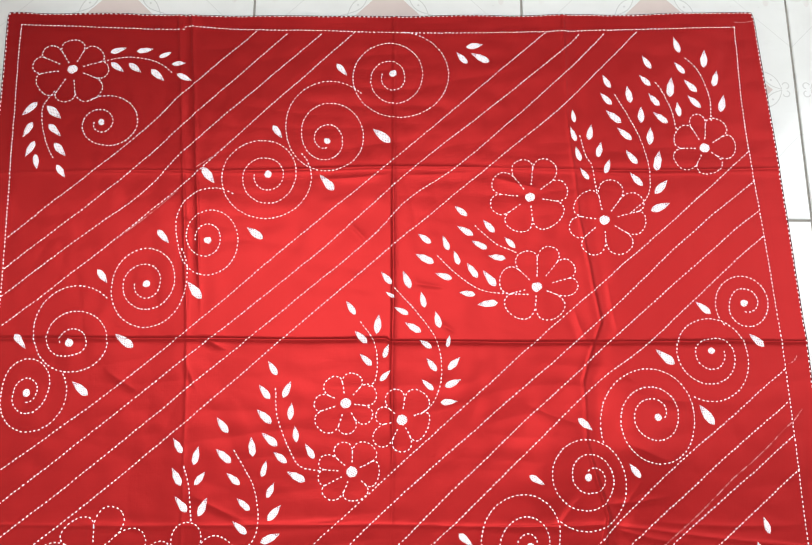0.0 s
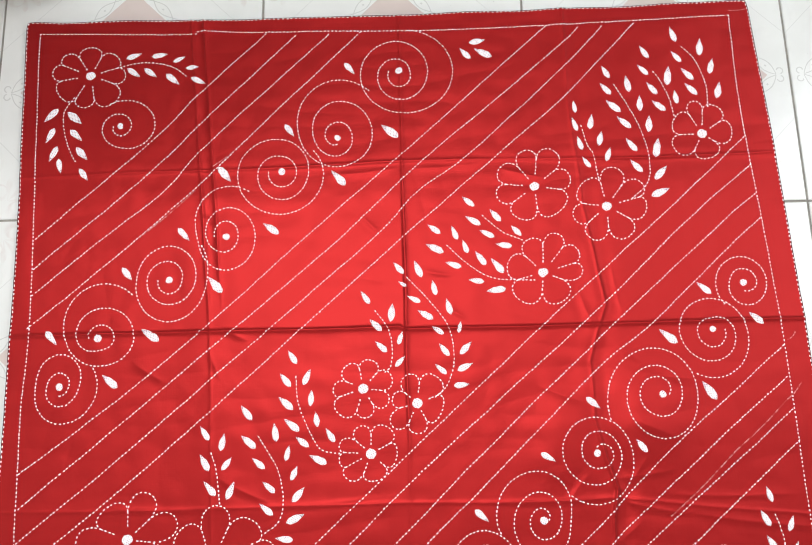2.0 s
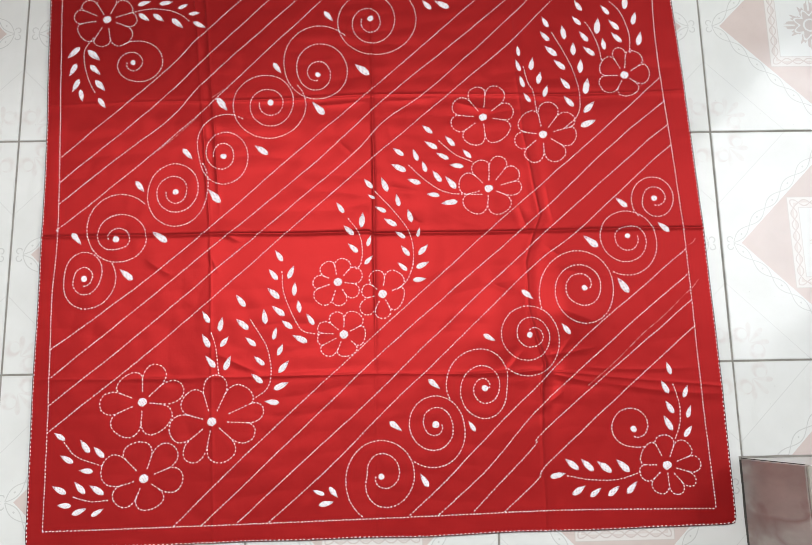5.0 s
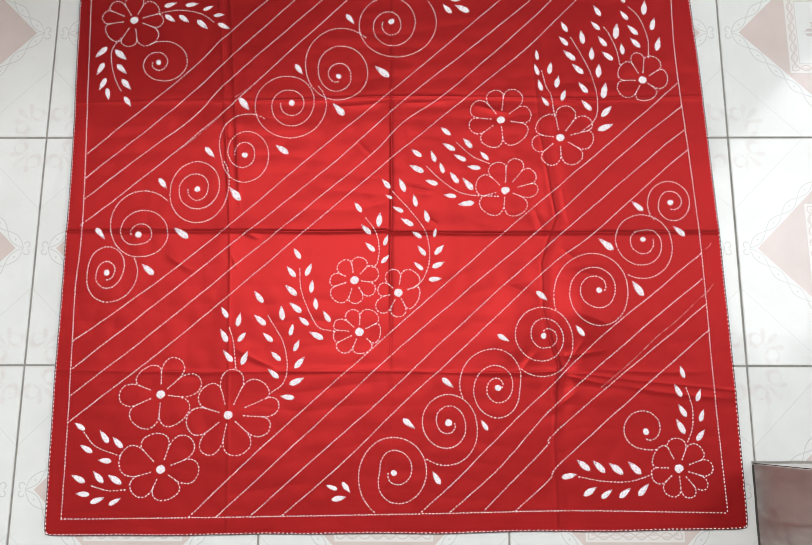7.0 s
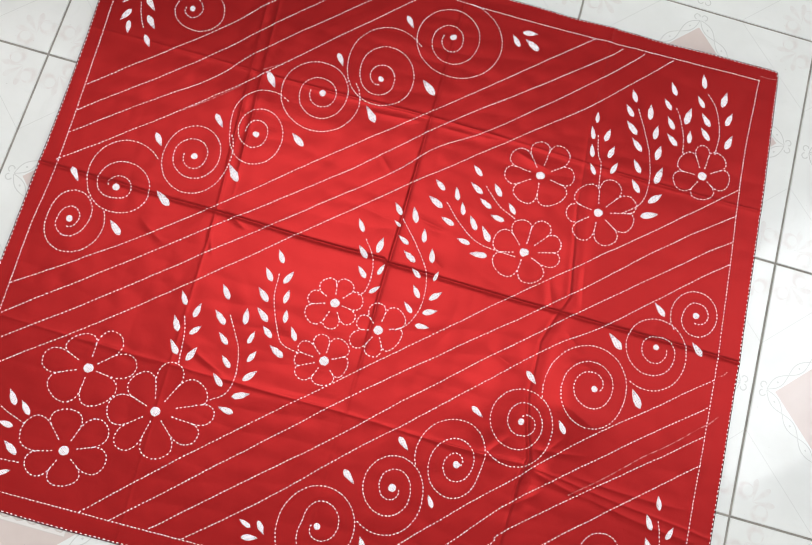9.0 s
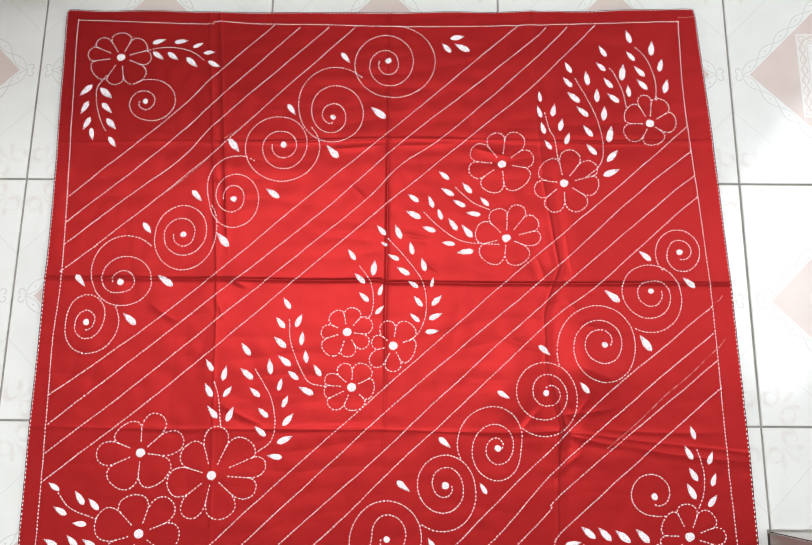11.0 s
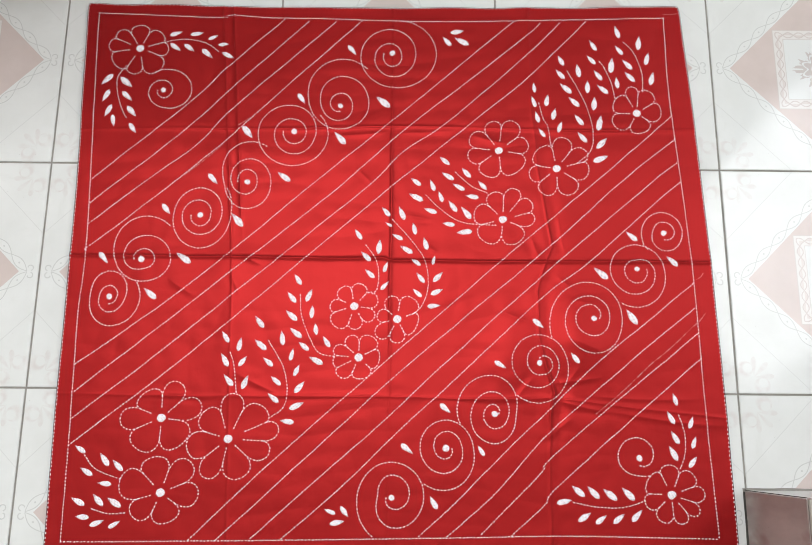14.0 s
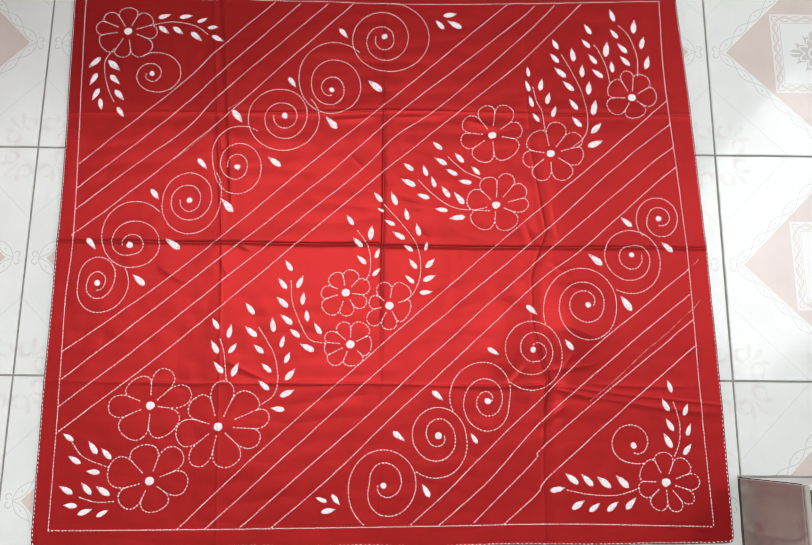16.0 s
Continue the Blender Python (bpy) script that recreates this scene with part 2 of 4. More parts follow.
WALL, CEILING = plaster("wall_paint", (0.72, 0.72, 0.69), (0.78, 0.78, 0.75)), plaster("dimmed_ceiling", (0.44, 0.44, 0.43), (0.52, 0.52, 0.50))


# ---- building tools ----
def mesh_object(name, verts, faces, material, parent=None, label="", smooth=True):
    me = bpy.data.meshes.new(name)
    me.from_pydata([tuple(v) for v in verts], [], faces)
    me.materials.append(material)
    if smooth:
        me.polygons.foreach_set("use_smooth", [True] * len(me.polygons))
    me.update()
    ob = new(name, me)
    ob.parent = parent
    return tagged(ob, label)


def part(name, bm, material, parent, label=""):
    me = bpy.data.meshes.new(name)
    bm.to_mesh(me)
    bm.free()
    me.materials.append(material)
    ob = new(name, me)
    ob.parent = parent
    return tagged(ob, label)


def box(x0, x1, y0, y1, z0, z1, bevel=0.0):
    bm = bmesh.new()
    bmesh.ops.create_cube(bm, size=1)
    for v in bm.verts:
        v.co = ((x0, x1)[v.co.x > 0], (y0, y1)[v.co.y > 0], (z0, z1)[v.co.z > 0])
    if bevel:
        bmesh.ops.bevel(bm, geom=bm.edges[:], offset=bevel, segments=2, profile=0.5, affect="EDGES")
    return bm


# ---- room ----
TILE_SIZE = 0.30
COLS, ROWS = range(-5, 7), range(-5, 7)
X0, X1, Y0, Y1, TOP = -1.5, 2.1, -1.5, 2.1, 3.2

floor = part("floor", box(X0, X1, Y0, Y1, -0.10, -0.0016), GROUT, None, "white printed floor tiles with grey grout joints")
tagged(floor, kind="structure", category="floor")
# walls out of view; the north one is dark to dim the cloth's far side
for name, b, paint, words in (
        ("wall_west", (X0 - 0.15, X0, Y0 - 0.15, Y1 + 0.15, -0.1, TOP), WALL, "plain pale painted plaster wall"),
        ("wall_south", (X0, X1, Y0 - 0.15, Y0, -0.1, TOP), WALL, "plain pale painted plaster wall"),
        ("wall_north", (X0, X1, Y1, Y1 + 0.15, -0.1, TOP), CEMENT, "plain unseen grey cement wall, kept dark to dim the far side")):
    tagged(part(name, box(*b), paint, None, words), kind="structure", category="wall")
# east wall with a window opening through it
bm = bmesh.new()
for b in ((Y0 - 0.15, 0.1, -0.1, TOP), (1.65, Y1 + 0.15, -0.1, TOP), (0.1, 1.65, -0.1, 1.5), (0.1, 1.65, 3.06, TOP)):
    made = box(X1, X1 + 0.15, *b)
    me = bpy.data.meshes.new("piece")
    made.to_mesh(me)
    made.free()
    bm.from_mesh(me)
    bpy.data.meshes.remove(me)
tagged(part("wall_east", bm, WALL, None, "plain pale painted wall with a window opening"), kind="structure", category="wall")
# ceiling out of view, its grey picked to weaken light bounced onto the cloth
tagged(part("ceiling", box(X0 - 0.15, X1 + 0.15, Y0 - 0.15, Y1 + 0.15, TOP, TOP + 0.12), CEILING, None, "plain unseen ceiling, grey to cut bounced light"), kind="structure", category="ceiling")

# ---- half-height wall beyond the cloth: bevelled corner, faced with pinkish tiles ----
SH = 0.153
# above its foot the wall is unseen, raised to shade the cloth's far corner
PIER_Y, PIER_X, CUT, SHADE_HEIGHT = 0.577, 0.072, 0.030, 1.40
bm = bmesh.new()
plan = [(X0, PIER_Y), (PIER_X, PIER_Y), (PIER_X + CUT, PIER_Y + CUT * 0.7), (PIER_X + CUT, Y1), (X0, Y1)]
low = [bm.verts.new((x, y, -0.001)) for x, y in plan]
high = [bm.verts.new((x, y, SHADE_HEIGHT)) for x, y in plan]
bm.faces.new(low[::-1])
bm.faces.new(high)
for k in range(5):
    bm.faces.new((low[k], low[(k + 1) % 5], high[(k + 1) % 5], high[k]))
pier = new("wall_half_height")
tagged(pier, "half-height masonry wall with a bevelled corner and pinkish tiles; unseen upper part added to shade the cloth", "wall", kind="structure")
part("body", bm, CEMENT, pier)
for i in range(-5, 1):
    x0, x1 = i * 0.3 + 0.0012, min(i * 0.3 + 0.2988, PIER_X - 0.001)
    for k in range(4):
        part("face_tile", box(x0, x1, PIER_Y - 0.008, PIER_Y - 0.0005, 0.002 + k * 0.3, 0.300 + k * 0.3, 0.0012), PINK_TILE, pier)
bm = box(0, math.hypot(CUT, CUT * 0.7) - 0.002, -0.007, -0.0005, 0.002, 1.200, 0.0012)
chamfer = part("corner_tile", bm, WHITE_GLAZE, pier, "white glazed corner tile")
chamfer.matrix_basis = pose(PIER_X + 0.001, PIER_Y, 0, 0, 0, math.degrees(math.atan2(0.7, 1)))
verts, faces = [], []
for i in range(90):
    x = PIER_X - i * 0.0175
    a = 0.0014 + 0.0012 * noise.noise((x * 30, 0, 15))
    verts += [(x, PIER_Y - 0.008 - a, 0.0003), (x, PIER_Y - 0.0078, 0.002 + a * 0.5), (x, PIER_Y - 0.005, 0.0025)]
for i in range(89):
    for k in range(2):
        faces.append((3 * i + k, 3 * i + k + 3, 3 * i + k + 4, 3 * i + k + 1))
mesh_object("joint", verts, faces, DARK_JOINT, pier, "dark mortar joint")

# ---- step in the corner: raised 15 cm, faced with tiles ----
SX, SY = 0.897, -0.117
step = new("step")
tagged(step, "low tiled step with mauve marbled side and white end", "step", kind="structure")
part("body", box(SX + 0.008, X1, Y0, SY - 0.008, -0.002, SH - 0.008), CEMENT, step)
for i in range(4):
    y1 = SY - 0.0015 - i * 0.302
    part("side_tile", box(SX, SX + 0.0078, y1 - 0.300, y1, 0.002, SH - 0.0015, 0.0012), MAUVE, step, "mauve marbled glazed tile")
for i in range(4):
    x0 = SX + 0.006 + i * 0.3005
    part("end_tile", box(x0, min(x0 + 0.2985, X1), SY - 0.0075, SY - 0.0005, 0.002, SH - 0.0035, 0.0012), WHITE_GLAZE, step, "white glazed tile")
part("corner_joint", box(SX - 0.0003, SX + 0.0006, SY - 0.0007, SY + 0.0001, 0.0, SH - 0.001), DARK_JOINT, step, "thin dark joint at the corner")
part("edge_strip", box(SX + 0.0005, SX + 0.0065, Y0, SY - 0.001, SH - 0.001, SH + 0.004, 0.002), CEMENT, step, "pale cement edge")
for i in range(4):
    y1 = SY - 0.006 - i * 0.302
    part("top_tile", box(SX + 0.0075, X1, y1 - 0.3, y1, SH - 0.0078, SH + 0.003, 0.0012), BROWN, step, "brown stone tread")
# mortar smeared along the foot of the step
verts, faces = [], []
for i in range(160):
    y = SY + 0.001 - i * 0.0085
    a = 0.0006 + 0.0012 * noise.noise((0, y * 30, 3))
    verts += [(SX - a - 0.0010, y, 0.0003), (SX - 0.0003, y, 0.0022 + a * 0.5), (SX + 0.002, y, 0.0025)]
for i in range(159):
    for k in range(2):
        faces.append((3 * i + k, 3 * i + k + 1, 3 * i + k + 4, 3 * i + k + 3))
mesh_object("joint", verts, faces, DARK_JOINT, step, "dark grey mortar joint")

verts, faces = [], []
for i in range(130):
    x = SX - 0.002 + i * 0.0093
    a = 0.0009 + 0.0012 * noise.noise((x * 30, 0, 5))
    verts += [(x, SY + a + 0.0012, 0.0003), (x, SY + 0.0003, 0.0024 + a * 0.5), (x, SY - 0.002, 0.0025)]
for i in range(129):
    for k in range(2):
        faces.append((3 * i + k, 3 * i + k + 3, 3 * i + k + 4, 3 * i + k + 1))
mesh_object("joint", verts, faces, GROUT, step, "grey mortar joint")

# ---- the cloth ----
LEFT, RIGHT, NEAR, FAR = (0.0455, 0.0285), (0.8833, 0.8588), (-0.2021, -0.1927), (0.5361, 0.5431)


def cloth_xy(s, t):
    """Place of the point s across and t up the cloth, 0 to 1 each."""
    bow = 4 * t * (1 - t)
    x0 = LEFT[0] + (LEFT[1] - LEFT[0]) * t + 0.0042 * math.exp(-((t - 0.62) / 0.25) ** 2) + 0.001 * noise.noise((0, t * 7, 1))
    x1 = RIGHT[0] + (RIGHT[1] - RIGHT[0]) * t + 0.0052 * bow + 0.001 * noise.noise((5, t * 7, 1))
    y0 = NEAR[0] + (NEAR[1] - NEAR[0]) * s - 0.0014 * 4 * s * (1 - s) + 0.002 * noise.noise((s * 8, 3, 1))
    y1 = FAR[0] + (FAR[1] - FAR[0]) * s - 0.0062 * 4 * s * (1 - s) + 0.003 * noise.noise((s * 9, 9, 1))
    near_s, near_t = min(s, 1 - s), min(t, 1 - t)
    cut = 0.0016 * max(0.0, 1 - (near_s + near_t) / 0.018) ** 2
    return x0 + (x1 - x0) * s + (cut if s < 0.5 else -cut), y0 + (y1 - y0) * t + (cut if t < 0.5 else -cut)


def crease(d, height, width):
    return height * math.exp(-abs(d) / width) if abs(d) < 8 * width else 0.0


def swell(d, height, width):
    return height * math.exp(-((d / width) ** 2))


def lean(d, height, width):
    """A rise on one side of a fold and a dip on the other."""
    return height * (d / width) * math.exp(-((d / width) ** 2))


def steady(v, lo, hi):
    """0 below lo, 1 above hi, smooth between."""
    u = min(max((v - lo) / (hi - lo), 0.0), 1.0)
    return u * u * (3 - 2 * u)


# line of the third fold up the cloth: y, x
WAVER = ((-0.20, 0.6560), (-0.09, 0.6566), (-0.03, 0.6600), (0.0, 0.6655), (0.03, 0.6560), (0.07, 0.6485), (0.13, 0.6470), (0.155, 0.6560), (0.19, 0.6680), (0.245, 0.6600), (0.30, 0.6520), (0.42, 0.6440), (0.54, 0.6455))
WAVER_Y, WAVER_X = [w[0] for w in WAVER], [w[1] for w in WAVER]
# single wrinkles: both ends, height, width
WRINKLES = (
    (0.667, -0.011, 0.735, -0.026, 0.0017, 0.0030), (0.735, -0.026, 0.880, -0.043, 0.0013, 0.0032), (0.662, 0.010, 0.725, 0.018, 0.0014, 0.0030),
    (0.540, -0.010, 0.660, -0.010, 0.0012, 0.0026), (0.700, -0.006, 0.850, -0.010, 0.0010, 0.0026), (0.676, 0.004, 0.700, 0.034, 0.0013, 0.0034),
    (0.684, 0.070, 0.735, 0.048, 0.0013, 0.0050), (0.690, 0.118, 0.752, 0.108, 0.0012, 0.0050), (0.640, 0.020, 0.612, -0.014, 0.0012, 0.0036),
    (0.590, 0.106, 0.642, 0.086, 0.0011, 0.0040), (0.672, 0.150, 0.700, 0.128, 0.0013, 0.0036), (0.640, 0.205, 0.655, 0.160, 0.0014, 0.0036),
    (0.676, 0.236, 0.684, 0.180, 0.0014, 0.0042), (0.560, 0.345, 0.615, 0.330, 0.0012, 0.0042), (0.662, 0.350, 0.706, 0.345, 0.0010, 0.0036),
    (0.410, 0.295, 0.432, 0.272, 0.0010, 0.0024), (0.498, 0.192, 0.520, 0.178, 0.0010, 0.0026), (0.476, 0.230, 0.512, 0.224, 0.0009, 0.0026),
    (0.250, 0.150, 0.262, 0.120, 0.0011, 0.0028), (0.258, 0.176, 0.290, 0.160, 0.0012, 0.0030), (0.262, 0.020, 0.318, -0.006, 0.0010, 0.0034),
    (0.150, -0.006, 0.245, -0.012, 0.0010, 0.0026), (0.300, -0.008, 0.420, -0.004, 0.0010, 0.0026), (0.228, 0.300, 0.262, 0.286, 0.0010, 0.0030),
    (0.374, 0.340, 0.452, 0.346, 0.0013, 0.0046), (0.466, 0.345, 0.545, 0.350, 0.0012, 0.0046), (0.080, 0.168, 0.160, 0.172, 0.0010, 0.0024),
    (0.170, 0.140, 0.205, 0.118, 0.0009, 0.0034), (0.700, 0.172, 0.790, 0.168, 0.0010, 0.0024), (0.650, -0.060, 0.690, -0.030, 0.0010, 0.0036),
)


def cloth_z(x, y):
    """Height of the cloth's upper face: fold marks, wrinkles and slack."""
    soft = noise.noise((x * 7, y * 7, 0)) + 0.5 * noise.noise((x * 17, y * 17, 4))
    z = 0.0042 + 0.0010 * soft
    lively = 0.75 + 0.7 * noise.noise((x * 6, y * 6, 8))
    # first fold up the cloth: double in the far half
    up = steady(y, 0.18, 0.27)
    first = 0.2507 + (0.035 if y < 0.17 else -0.088) * abs(y - 0.17) + 0.0012 * noise.noise((8, y * 14, 2))
    d = x - first
    z += lively * ((0.6 + 0.4 * up) * crease(d, 0.0019, 0.0012) + swell(d, 0.0005, 0.02) + up * crease(d - 0.0140, 0.0019, 0.0012) - up * swell(d - 0.007, 0.0008, 0.006))
    # fold up the middle, fading towards the near side
    d = x - 0.4572 - 0.0015 * noise.noise((4, y * 11, 2))
    z += (0.35 + 0.65 * steady(y, 0.02, 0.12)) * lively * (crease(d, 0.0023, 0.0012) + swell(d, 0.0006, 0.02) + lean(d, -0.0004, 0.010))
    # third fold, wavering, with a deep dent at the near crossing
    d = x - float(np.interp(y, WAVER_Y, WAVER_X)) - 0.0016 * noise.noise((1, y * 22, 2))
    deep = 1 + 1.5 * math.exp(-((y - 0.005) / 0.05) ** 2)
    mid = math.exp(-((y - 0.18) / 0.07) ** 2)
    z += lively * (crease(d, 0.0019 * deep, 0.0016) + swell(d, 0.0006, 0.02) + lean(d, -0.0007 * deep - 0.0009 * mid, 0.011))
    z -= 0.0006 * deep * swell(d - 0.012, 1.0, 0.008)
    # fold marks across it: the far one hangs a soft shade on its near side
    d = y - 0.3545 + 0.02 * max(0.0, 0.43 - x) - 0.003 * noise.noise((x * 5, 0, 6))
    z += lively * (crease(d, 0.0014, 0.0013) + lean(d, 0.0010, 0.012))
    jog = 0.0034 * steady(x, 0.449, 0.456)
    d = y - 0.1712 + jog - 0.006 * max(0.0, x - 0.5) - 0.0022 * noise.noise((x * 7, 0, 2))
    z += (0.8 + 0.4 * lively) * (crease(d, 0.0022, 0.0011) + swell(d, 0.0005, 0.02) + lean(d, 0.0003, 0.010))
    d = y + 0.008 + 0.1 * max(0.0, x - 0.66) - 0.003 * noise.noise((x * 8, 0, 3))
    z += lively * (crease(d, 0.0010, 0.0014) + swell(d, 0.0004, 0.02))
    for x0, y0, x1, y1, high, wide in WRINKLES:
        if x0 - 0.05 < x < x1 + 0.05 and abs(y - (y0 + y1) / 2) < 0.06:
            lx, ly = x1 - x0, y1 - y0
            size = math.hypot(lx, ly)
            along = ((x - x0) * lx + (y - y0) * ly) / size ** 2
            off = ((y - y0) * lx - (x - x0) * ly) / size - 0.08 * size * (along - 0.5) ** 2
            if -0.25 < along < 1.25:
                z += 0.62 * high * math.exp(-((along - 0.5) / 0.42) ** 4) * (math.exp(-abs(off) / wide) - 0.35 * math.exp(-((off + 1.8 * wide) / (1.5 * wide)) ** 2))
    # small wrinkles left by the stitching and the folding
    z += 0.0005 * abs(noise.noise((x * 34, y * 12, 21))) + 0.0005 * abs(noise.noise((x * 10, y * 40, 23))) + 0.0003 * noise.noise((x * 45 + y * 30, y * 45 - x * 30, 27))
    # slack bulge beside the near fold crossing
    z += 0.0058 * math.exp(-((x - 0.70) / 0.036) ** 2 - ((y - 0.07) / 0.045) ** 2) + 0.0030 * math.exp(-((x - 0.615) / 0.03) ** 2 - ((y - 0.055) / 0.05) ** 2)
    return max(z, 0.0016)


cloth = new("tablecloth")
tagged(cloth, "red cotton cloth with white running-stitch embroidery, spread on the tiled floor", "tablecloth")


N, M = 680, 600
ACROSS, UPWARD = [k / N for k in range(N + 1)], [k / M for k in range(M + 1)]
verts, faces = [], []
for t in UPWARD:
    for s in ACROSS:
        x, y = cloth_xy(s, t)
        verts.append((x, y, cloth_z(x, y)))
for j in range(M):
    for i in range(N):
        a = j * (N + 1) + i
        faces.append((a, a + 1, a + N + 2, a + N + 1))
rim = [i for i in range(N + 1)] + [j * (N + 1) + N for j in range(1, M + 1)] + [M * (N + 1) + i for i in range(N - 1, -1, -1)] + [j * (N + 1) for j in range(M - 1, 0, -1)]
base = len(verts)
for k in rim:
    x, y, z = verts[k]
    verts.append((x, y, max(0.0004, z - 0.0022)))
for k in range(len(rim)):
    m = (k + 1) % len(rim)
    faces.append((rim[m], rim[k], base + k, base + m))
mesh_object("cloth_panel", verts, faces, COTTON, cloth, "plain red cotton with fold creases")


def smooth_path(points, step=0.0006):
    """A smooth curve through the points, as evenly spaced places."""
    pts = [Vector(p[:2]) for p in points]
    ends = [2 * pts[0] - pts[1], *pts, 2 * pts[-1] - pts[-2]]
    out = []
    for i in range(len(pts) - 1):
        p0, p1, p2, p3 = ends[i:i + 4]
        count = max(2, int((p2 - p1).length / step))
        for k in range(count):
            u = k / count
            out.append(0.5 * (2 * p1 + (p2 - p0) * u + (2 * p0 - 5 * p1 + 4 * p2 - p3) * u * u + (3 * p1 - p0 - 3 * p2 + p3) * u ** 3))
    out.append(pts[-1])
    return out


def one_stitch(verts, faces, x, y, way, long, wide, high):
    """A short thread lying on the cloth: pointed ends, rounded back."""
    c, s = math.cos(way), math.sin(way)
    n = len(verts)
    for u, v, h in ((-0.5, 0, 0), (-0.36, 0.5, 0), (0.36, 0.5, 0), (0.5, 0, 0), (0.36, -0.5, 0), (-0.36, -0.5, 0), (-0.30, 0, 1), (0.30, 0, 1)):
        px, py = x + c * u * long - s * v * wide, y + s * u * long + c * v * wide
        verts.append((px, py, cloth_z(px, py) + (high if h else -0.0001)))
    faces += [(n, n + 6, n + 1), (n + 1, n + 6, n + 7, n + 2), (n + 2, n + 7, n + 3), (n + 3, n + 7, n + 4), (n + 4, n + 7, n + 6, n + 5), (n + 5, n + 6, n)]


dice = random.Random(7)


def stitches(path, verts, faces, period=0.0038, share=0.68, wide=0.00148, wander=0.0002):
    """Running stitch along a path."""
    gone, due = 0.0, period * 0.3
    for a, b in zip(path, path[1:]):
        d = b - a
        gone += d.length
        if gone >= due and d.length > 1e-7:
            due = gone + period * dice.uniform(0.9, 1.12)
            way = math.atan2(d.y, d.x) + dice.uniform(-0.14, 0.14)
            one_stitch(verts, faces, a.x + dice.uniform(-wander, wander), a.y + dice.uniform(-wander, wander), way, period * share * dice.uniform(0.85, 1.15), wide * dice.uniform(0.85, 1.15), 0.0007)


def stitched(name, paths, parent, label="", **how):
    verts, faces = [], []
    for path in paths:
        stitches(path, verts, faces, **how)
    return mesh_object(name, verts, faces, THREAD, parent, label)


def stripe(*points):
    path = smooth_path(points)
    path = [p + Vector((-0.7, 0.7)) * 0.0008 * noise.noise((p.x * 25, p.y * 25, 11)) for p in path]
    return stitched("embroidered_line", [path], cloth)


def border_row(*points):
    return stitched("border_line", [smooth_path(points)], cloth)


def filled(name, x, y, turn, outline, long, parent):
    """A shape worked solid in close short stitches: a low cushion lying on the cloth."""
    c, s = math.cos(turn), math.sin(turn)
    z0 = cloth_z(x, y)
    verts, faces, rows, cols = [], [], 14, 6
    phase = dice.uniform(0, 9)
    for i in range(rows + 1):
        u = i / rows - 0.5
        half = outline(u) * (0.97 + 0.22 * noise.noise((u * 5, phase, 0))) + 0.004
        for j in range(cols + 1):
            v = 2 * j / cols - 1
            lx, ly = u * long, v * half * long
            px, py = x + c * lx - s * ly, y + s * lx + c * ly
            verts.append((lx, ly, cloth_z(px, py) - z0 - 0.0002 + 0.0011 * (1 - v * v) ** 0.6))
    for i in range(rows):
        for j in range(cols):
            a = i * (cols + 1) + j
            faces.append((a, a + cols + 1, a + cols + 2, a + 1))
    ob = mesh_object(name, verts, faces, FILLING, parent)
    ob.matrix_basis = pose(x, y, z0, 0, 0, math.degrees(turn))
    return ob


def leaf_shape(u):
    u = min(max(u + 0.5, 0), 1)
    return 0.225 * max(0.0, math.sin(math.pi * u ** 0.8)) ** 0.8 * (1 - 0.25 * u)


def leaf_spray(stem, leaves):
    holder = cloth
    if stem:
        holder = stitched("leaf_spray", [smooth_path(stem)], cloth)
    for x, y, turn, long in leaves:
        filled("leaf", x, y, radians(turn), leaf_shape, long / 1000 * 1.05, holder)
    return holder


def disc_shape(u):
    return 0.5 * math.sqrt(max(0.0, 1 - 4 * u * u))


def spiral(centre, start, sense, stop, radii):
    """A hand-drawn spiral; radii in millimetres at each quarter turn."""
    ext = [2 * radii[0] - radii[1], *radii, radii[-1]]
    total = 90 * (len(radii) - 2) + stop
    path = []
    for k in range(0, int(total) + 1):
        i, u = min(k // 90, len(radii) - 2), 0.0
        u = (k - 90 * i) / 90
        p0, p1, p2, p3 = ext[i:i + 4]
        r = 0.5 * (2 * p1 + (p2 - p0) * u + (2 * p0 - 5 * p1 + 4 * p2 - p3) * u * u + (3 * p1 - p0 - 3 * p2 + p3) * u ** 3)
        a = radians(start + sense * k)
        path.append(Vector((centre[0] + r / 1000 * math.cos(a), centre[1] + r / 1000 * math.sin(a))))
    ob = stitched("stitched_spiral", [path], cloth)
    filled("spiral_eye", centre[0], centre[1], radians(dice.uniform(0, 180)), disc_shape, dice.uniform(0.0070, 0.0090), ob)
    return ob


